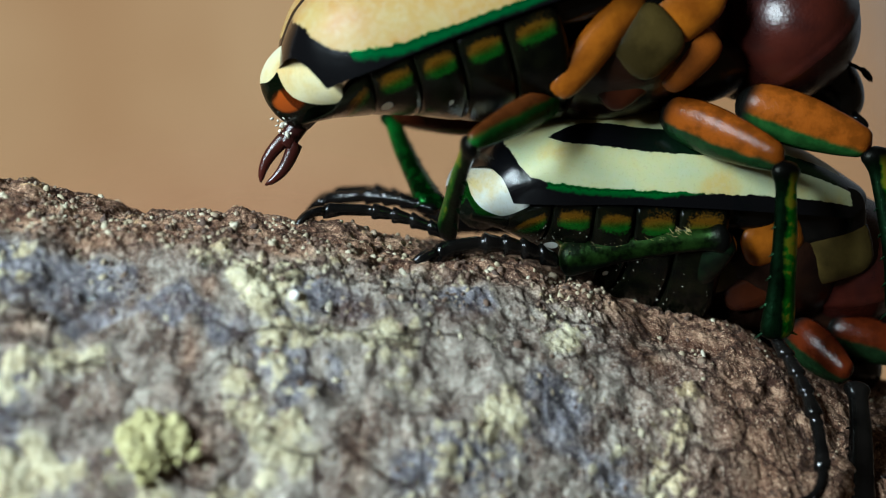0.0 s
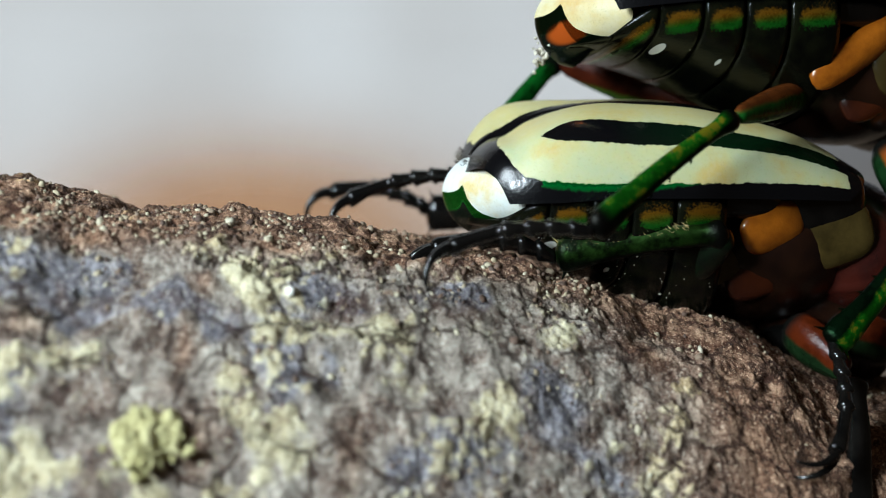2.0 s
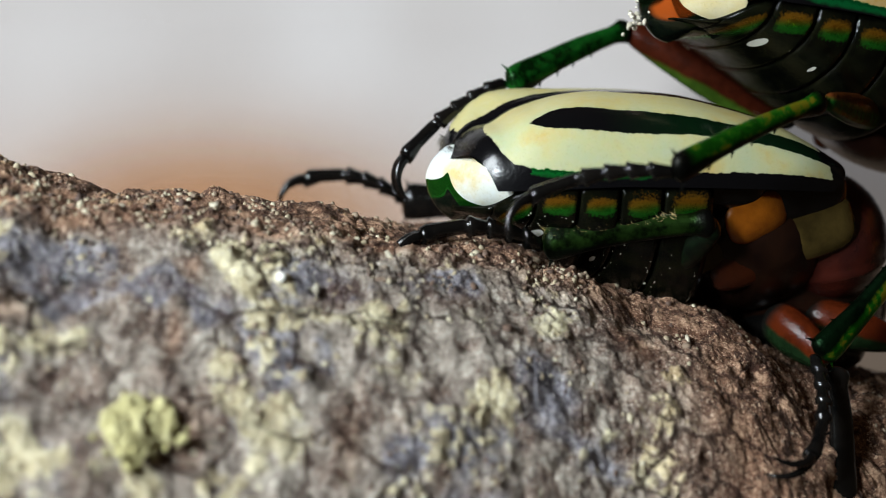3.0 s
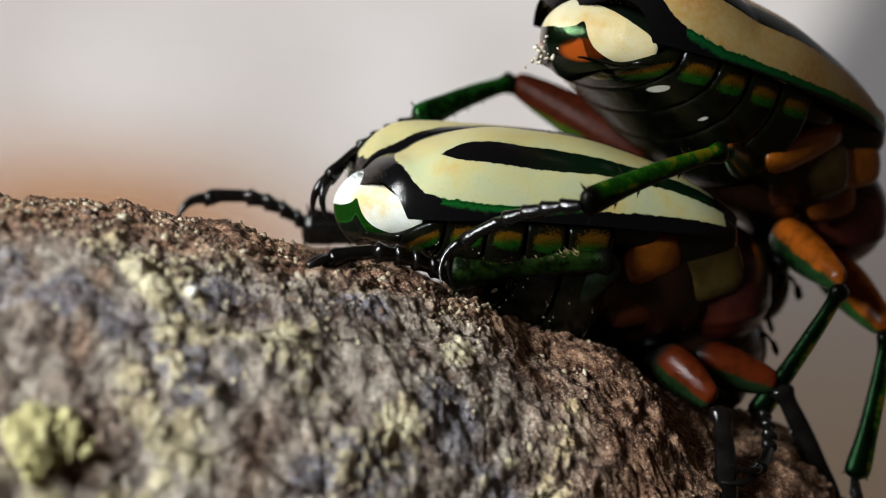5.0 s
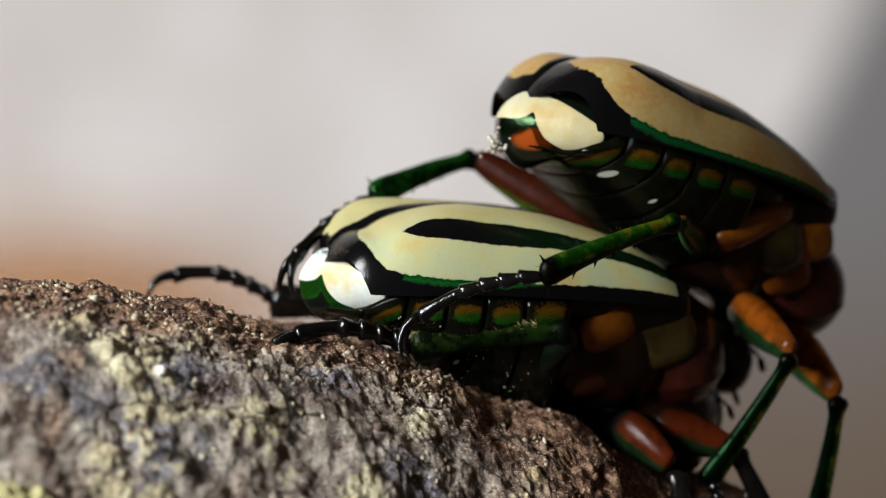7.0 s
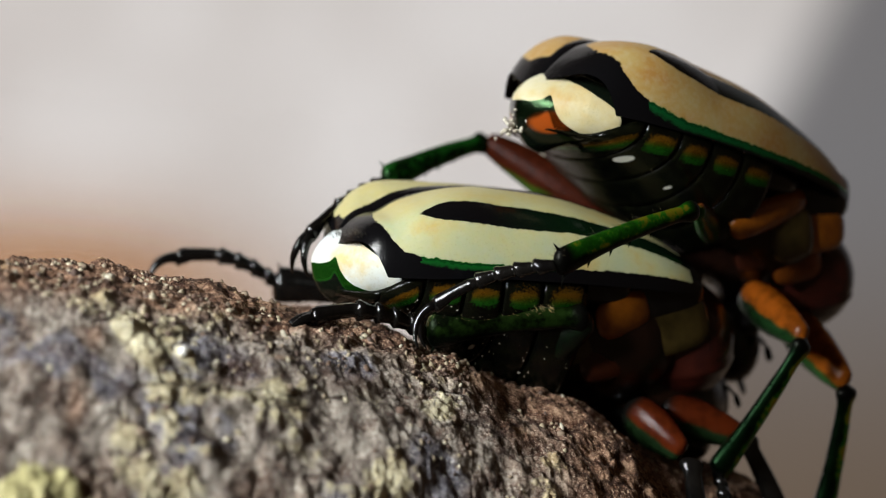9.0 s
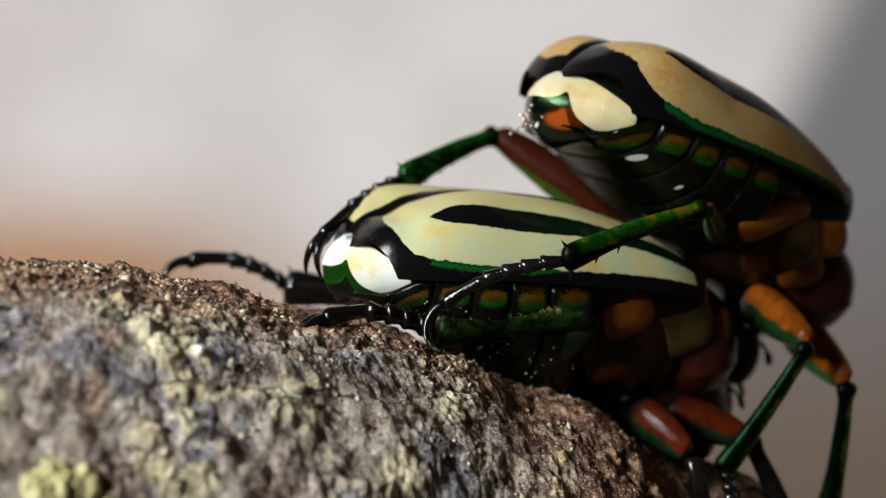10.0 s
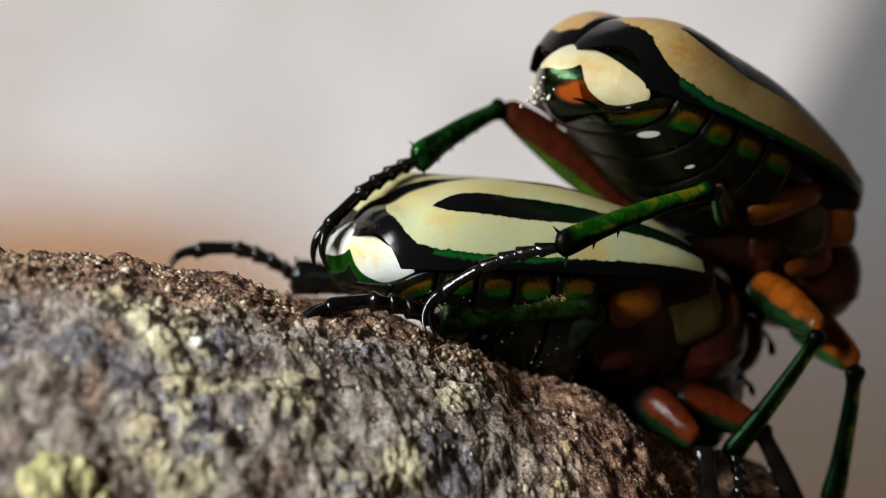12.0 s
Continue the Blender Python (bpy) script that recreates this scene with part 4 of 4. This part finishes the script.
# the feet of the lower beetle stay put: hip, lengths, then knee, ankle and tip
lower_legs = []
for hip, lengths, mats, ups, row in (
    ((0.2, -3.6, -4.0), (5.4, 9.4, 8.2), (DARKGREEN, BRISTLY, 1.2, 1.35, 420, GOLDHAIR, (1.5, 0.13)), (UP, UP, UP), (2, -7.75, -1.05, -6.9, -4.8, -2.6, -14.84, -5.74, -2.75)),
    ((3.5, 3.2, -4.2), (6.6, 9.4, 8.2), (DARKGREEN, BLACK, 1.0, 1.7, 0, None, (1.5, 0.15)), (UP, UP, UP), (-2.8, 8.4, -2.8, -11.4, 10.6, -2.1, -19.3, 11.6, -1.5)),
    ((7.4, -3.8, -7.0), (4.8, 8.4, 8.0), (DARKTHIGH, BLACK, 1.15, 1.2), (UP, FORE, UP), (9.52, -8.1, -9.2, 6.97, -13.8, -15.0, 2.6, -18.6, -19.4)),
    ((9.8, -3.4, -7.2), (5.6, 8.0, 8.0), (DARKTHIGH, BLACK, 1.15, 1.3), (UP, FORE, UP), (14.5, -6.4, -8.3, 17.65, -8.48, -15.32, 14.24, -12.34, -21.43)),
    ((8.2, 3.2, -6.4), (5.6, 8.4, 8.0), (DARKTHIGH, BLACK, 1.0, 1.1), (UP, FORE, UP), (12.2, 6.2, -8.4, 13.4, 7.6, -16.5, 15.0, 8.0, -24.2)),
    ((10.6, 2.8, -7.3), (5.6, 8.0, 8.0), (DARKTHIGH, BLACK, 0.9, 1.1), (UP, FORE, UP), (14.6, 4.4, -10.9, 17.0, 5.0, -18.5, 18.2, 5.0, -26.4)),
):
    for piece, m in zip(leg(lower, lengths, *mats), leg_poses(hip, row, ups)):
        lower_legs.append((piece, m))
# leg bases: black lumps that also stand in for shadow under the thighs
for x, z in ((9.4, -8.6), (12.6, -9.2)):
    part("coxa", ellipsoid_mesh("coxa", (x, -1.6, z), (2.4, 2.6, 1.9), BLACK, 20), lower, "black leg base that doubles as shadow under the thighs")

hind_near = leg(upper, (8.2, 10.8, 8.2), BROWNTHIGH, SHIN, 0.75, 1.04, 90, BRISTLE)
hind_far = leg(upper, (12.2, 10.0, 9.0), REDTHIGH, DARKSHIN, 1.3, 1.3, foot=(1.35, 0.08))
mid_near = leg(upper, (7.6, 9.8, 9.0), MIDTHIGH, SHIN, 1.18, 1.3)
fore_near = leg(upper, (7.6, 9.4, 8.5), THIGH, SHIN, 1.25, 1.35)

def motions():
    turns = [(row[0], turned(row[0])) for row in PATH]
    for thing in on_the_log:
        walk(thing, turns)
    walk(glow_patch, [(t, m @ pose(-17 * MM, 42 * MM, 0.5 * MM)) for t, m in turns])
    walk(cloth, [(t, pose(x * MM, 215 * MM, 0)) for t, x in ((0, 150), (0.1, 80), (0.2, 30), (0.3, 4), (0.4, -18), (0.5, -34), (0.65, -54), (0.8, -74), (1.0, -96), (1.4, -160), (12, -175))])
    heave = [(0, 0, 2, 2.8), (0.1, 0, 2, 2.0), (0.3, 0.1, 1.5, 1.6), (0.5, 0.1, 0.5, 0.8), (0.7, 0, 0, 0), (12, 0, 0, 0)]
    rows = [(t, pose(0, 0, lift * MM) @ REST @ pose(0, 0, 0, roll, nod, 0)) for t, lift, roll, nod in heave]
    walk(lower, rows[:-1] + [(t, m @ REST) for t, m in turns if t > 0.7])
    for piece, m in lower_legs:
        walk(piece, [(t, w.inverted() @ REST @ m) for t, w in rows])
    walk(membrane, [(t, pose(x * MM, 0.5 * MM, z * MM)) for t, x, z in ((0, 5.0, 1.6), (3.3, 5.0, 1.6), (4.0, 0, 0), (4.4, 0.2, 0.1), (4.7, 0.7, 0.5), (5.2, 2.6, 1.2), (5.6, 5.0, 1.6), (12, 5.0, 1.6))])
    # the upper beetle's neck is stretched out at first and drawn in later
    for piece, x, z in ((upper_shield, 3.4, -0.4), (upper_head, 8.0, 1.4)):
        walk(piece, [(t, pose(x * k * MM, 0, z * k * MM)) for t, k in ((0, 1), (2.2, 1), (4.0, 0), (12, 0))])
    # the tail plate is tipped up at first
    hinge = pose(-9.5 * MM, 0, 1.0 * MM)
    walk(upper_plate, [(t, hinge @ pose(0, 0, 0.4 * k * MM, 0, 16 * k, 0) @ hinge.inverted()) for t, k in ((0, 1), (0.5, 0.8), (1.5, 0.5), (2.7, 0.2), (4.3, 0), (12, 0))])
    walk(upper, [(t, turned(t) @ pose(x * MM, y * MM, z * MM, a, b, c)) for t, x, y, z, a, b, c in UPPER])
    walk(organ, [(t, seg_pose(a, b)) for t, a, b in (
        (0, (-10.8, 0.4, -0.3), (-14.6, 0.4, -3.2)),
        (0.1, (-10.8, 0.4, -0.4), (-14.9, 0.4, -2.0)),
        (0.2, (-10.6, 0.4, -0.4), (-15.0, 0.4, -1.2)),
        (0.3, (-9.8, 0.4, -0.4), (-14.2, 0.4, -0.9)),
        (0.4, (-8.8, 0.4, -0.3), (-13.2, 0.4, -0.6)),
        (0.6, (-5.8, 0.4, -0.3), (-10.3, 0.4, -0.4)),
        (12, (-5.8, 0.4, -0.3), (-10.3, 0.4, -0.4)))])
    for pieces, hip, rows, ups in (
        (hind_near, (1.83, -3.79, -3.95), HIND_NEAR, (UP, UP, UP)),
        (hind_far, (0.99, 2.57, -4.54), HIND_FAR, (UP, REAR, UP)),
        (mid_near, (7.18, -2.6, -6.75), MID_NEAR, (UP, FORE, FORE)),
        (fore_near, (11.3, -3.04, -7.61), FORE_NEAR, (UP, FORE, FORE)),
    ):
        for k, piece in enumerate(pieces):
            walk(piece, [(row[0], leg_poses(hip, row[1:], ups)[k]) for row in rows])


UPPER = [
    (0, 2.468, 0.209, 11.658, 7.623, -20.765, 6.632),
    (0.1, 5.157, -0.28, 12.005, 5.883, -17.055, 9.751),
    (0.3, 7.339, 0.923, 12.41, 5.948, -13.122, 10.634),
    (0.5, 9.439, 1.48, 12.319, 2.152, -8.563, 11.79),
    (1, 13.93, 3.729, 12.614, 1.606, -3.401, 10.362),
    (1.5, 14.999, 4.35, 12.383, 0.287, -6.289, 12.607),
    (2, 17.824, 5.429, 12.46, 0.106, -2.858, 12.927),
    (2.5, 23.365, 5.252, 11.695, 4.941, 5.118, 15.302),
    (2.7, 23.934, 5.334, 11.608, 5.965, 6.334, 16.095),
    (4.3, 21.866, 5.448, 9.986, 9.988, 10.191, 23.006),
    (5, 22.729, 6.219, 11.584, 8.175, 7.469, 25.92),
    (5.5, 22.859, 6.038, 10.929, 5.848, 7.039, 23.547),
    (6.5, 22.878, 6.046, 11.037, 6.963, 7.202, 23.425),
    (9.5, 23.069, 5.889, 11.078, 8.538, 7.778, 22.115),
    (10.5, 23.257, 5.504, 11.387, 9.847, 10.671, 25.359),
    (12, 23.227, 5.498, 11.416, 9.447, 11.841, 25.611),
]
# seconds, then knee, ankle and tip in the upper beetle's own space
HIND_NEAR = [
    (0, -4.34, -8.96, -4.05, -6, 0.24, -9.45, -13.32, 0.63, -5.77),
    (0.1, -3.06, -10.21, -3.51, -8.01, -1.99, -8.47, -15.6, -0.55, -5.72),
    (0.3, -0.97, -11.47, -3.67, -7.16, -4.31, -8.88, -15.24, -3.58, -7.73),
    (0.5, -3.51, -9.82, -5.3, -8.47, -1.85, -10.64, -16.53, -1.04, -9.35),
    (1, -5.05, -7.67, -5.81, -13.92, -10.58, -11.24, -22.05, -9.91, -10.41),
    (1.5, -3.29, -10.05, -5, -12.32, -12.61, -10.35, -20.4, -11.21, -10.37),
    (2, -4.71, -8.33, -5.48, -13.68, -10.49, -11.1, -21.65, -8.94, -12.24),
    (2.5, -5.26, -7.41, -5.68, -14.62, -9.08, -10.81, -22.15, -6.86, -13.21),
    (2.7, -5.24, -7.7, -5.15, -14.58, -9.78, -10.17, -21.87, -7.36, -13.03),
    (4.3, -4.48, -8.92, -2.16, -13.31, -10.63, -8.13, -17.56, -5.37, -12.8),
    (5, -5.08, -8.36, -4.09, -14.55, -8.54, -9.27, -17.46, -2.28, -13.7),
    (5.5, -5.06, -8.38, -3.59, -14.59, -8.58, -8.66, -18.58, -2.92, -13.06),
    (6.5, -4.97, -8.52, -3.41, -14.51, -9.12, -8.44, -18.82, -3.91, -13.08),
    (9.5, -4.9, -8.64, -3.46, -14.26, -8.52, -8.85, -18.09, -3.1, -13.66),
    (10.5, -5.02, -8.42, -3.47, -14.14, -7.63, -9.21, -17.77, -2.68, -14.63),
    (12, -5.01, -8.46, -3.62, -13.56, -6.5, -9.92, -16.48, -1, -15.25),
]
HIND_FAR = [
    (0, -5.36, 13.1, -2.68, -5.59, 4.8, -8.6, -12.2, 9.82, -6.6),
    (0.1, -5.71, 12.78, -2.15, -7.27, 5.11, -8.7, -14.3, 9.82, -7.0),
    (0.3, -5.1, 13.02, -1.52, -8.46, 6.37, -8.5, -16.9, 8.9, -8.2),
    (0.5, -6.31, 11.88, -0.59, -9.9, 6.83, -8.6, -18.7, 7.59, -8.5),
    (1, -8.6, 9, 0.08, -13.87, 4.78, -7.3, -22.63, 5.23, -9.31),
    (1.5, -9.16, 7.98, 0.12, -14.58, 3.23, -6.81, -23.45, 4.21, -7.99),
    (2, -8.74, 8.86, -0.05, -15.35, 7.37, -7.41, -24.04, 8.51, -9.44),
    (2.5, -9.82, 6.52, -0.32, -17.68, 2.18, -4.71, -25.61, 3.91, -8.62),
    (2.7, -9.7, 6.84, -0.43, -17.81, 3.55, -5.27, -24.13, 3.38, -11.67),
    (4.3, -5.09, 12.04, -0.67, -13.68, 11.31, -5.74, -18.6, 13.18, -13.03),
    (5, -5.21, 12.12, -1.04, -13.69, 10.01, -5.91, -20.02, 8.65, -12.15),
    (5.5, -7.36, 10.04, -0.33, -15.95, 8.02, -5.04, -22.1, 5.44, -11.09),
    (6.5, -6.84, 10.69, -0.62, -15.44, 8.79, -5.35, -21.57, 6.3, -11.45),
    (9.5, -6.41, 11.1, -0.66, -14.85, 9.07, -5.62, -21.16, 6.47, -11.49),
    (10.5, -7.76, 9.54, -0.29, -15.32, 7.12, -6.38, -20.91, 5.74, -13.31),
    (12, -8.11, 9.21, -0.48, -15.49, 6.39, -6.62, -20.88, 5.32, -13.75),
]
MID_NEAR = [
    (0, 10.92, -8, -10.76, 8.11, -6.52, -20.03, 5.61, -12.37, -26.4),
    (0.1, 9.48, -9.02, -9.69, 6.39, -7.3, -18.83, 3.32, -13.56, -24.52),
    (0.3, 10.07, -8.92, -9.47, 5.64, -8, -18.16, 2.61, -14.29, -23.84),
    (0.5, 8.99, -9.33, -8.9, 4.9, -6.88, -17.46, 2.44, -12.42, -24.1),
    (1, 7.87, -11.36, -10.92, 6.45, -5.99, -18.86, 2.39, -12.58, -24.69),
    (1.5, 9.79, -6.08, -12.04, 2.68, -5.92, -18.64, -1.66, -12.51, -24.47),
    (2, 8.67, -5.16, -11.51, 1.53, -6.06, -17.98, -3.4, -12.79, -24.66),
    (2.5, 4.6, -6.69, -11.03, -1.75, -7.37, -18.33, -5.63, -13.39, -23.84),
    (2.7, 4.22, -6.51, -10.64, -1.74, -6.96, -18.28, -6.1, -13.41, -23.74),
    (4.3, 6.38, -7.43, -6.22, 1.99, -7.39, -14.86, -4.4, -14.48, -20.86),
    (5, 5.82, -9.82, -9.5, 5.31, -6.51, -17.99, -2.69, -13.17, -22.14),
    (5.5, 5.15, -9.57, -9.54, 4.67, -5.28, -17.65, -2.53, -12.02, -21.92),
    (6.5, 5.44, -9.72, -9.43, 4.29, -6.08, -17.97, -2.66, -12.67, -22.01),
    (9.5, 5.38, -9.82, -9.05, 2.63, -7.81, -18.24, -3.24, -13.3, -22.29),
    (10.5, 5.63, -9.88, -9.12, 4.98, -6.62, -17.87, -2.21, -12.85, -22.19),
    (12, 5.81, -9.95, -9.05, 5.25, -6.5, -17.82, -1.78, -12.71, -22.29),
]
FORE_NEAR = [
    (0, 16.76, -5.85, -12.22, 15.29, -6.85, -21.45, 11.56, -9.52, -28.61),
    (0.1, 15.31, -7.94, -11.33, 14.9, -6.25, -20.56, 11.61, -8.25, -28.14),
    (0.3, 17.11, -6.41, -11.12, 16.75, -6.38, -20.51, 13.6, -8.15, -28.21),
    (0.5, 17.43, -6.54, -10.23, 17.65, -5.4, -19.56, 15.09, -6.58, -27.58),
    (1, 16.54, -6, -12.34, 15.36, -5.44, -21.65, 10.24, -10.14, -26.55),
    (1.5, 15.63, -5.74, -13.38, 13.82, -4.55, -22.53, 8.33, -8.84, -27.4),
    (2, 12, -7.95, -12.96, 12.08, -4.94, -21.86, 6.88, -9.27, -27.01),
    (2.5, 9.14, -7.92, -12.73, 10.19, -5.31, -21.7, 5.47, -9.96, -27.04),
    (2.7, 8.75, -8, -12.53, 10.41, -5.64, -21.47, 5.69, -10.19, -26.88),
    (4.3, 10.02, -10.53, -8.78, 12.89, -9.97, -17.71, 8.89, -14.06, -23.98),
    (5, 11.19, -9.8, -11.46, 10.47, -10.62, -20.8, 6.02, -14.07, -27.17),
    (5.5, 10.11, -9.56, -11.6, 12.17, -8.03, -20.63, 8.39, -11.06, -27.63),
    (6.5, 10.41, -9.75, -11.38, 12.5, -8.1, -20.39, 8.04, -11.73, -26.65),
    (9.5, 10.25, -9.87, -11.1, 12.65, -8.59, -20.09, 8.3, -12.06, -26.52),
    (10.5, 9.66, -10.04, -10.37, 13.61, -8.84, -18.81, 9.59, -12.36, -25.43),
    (12, 9.8, -10.13, -10.24, 12.85, -9.1, -19.07, 8.86, -12.87, -25.56),
]
motions()
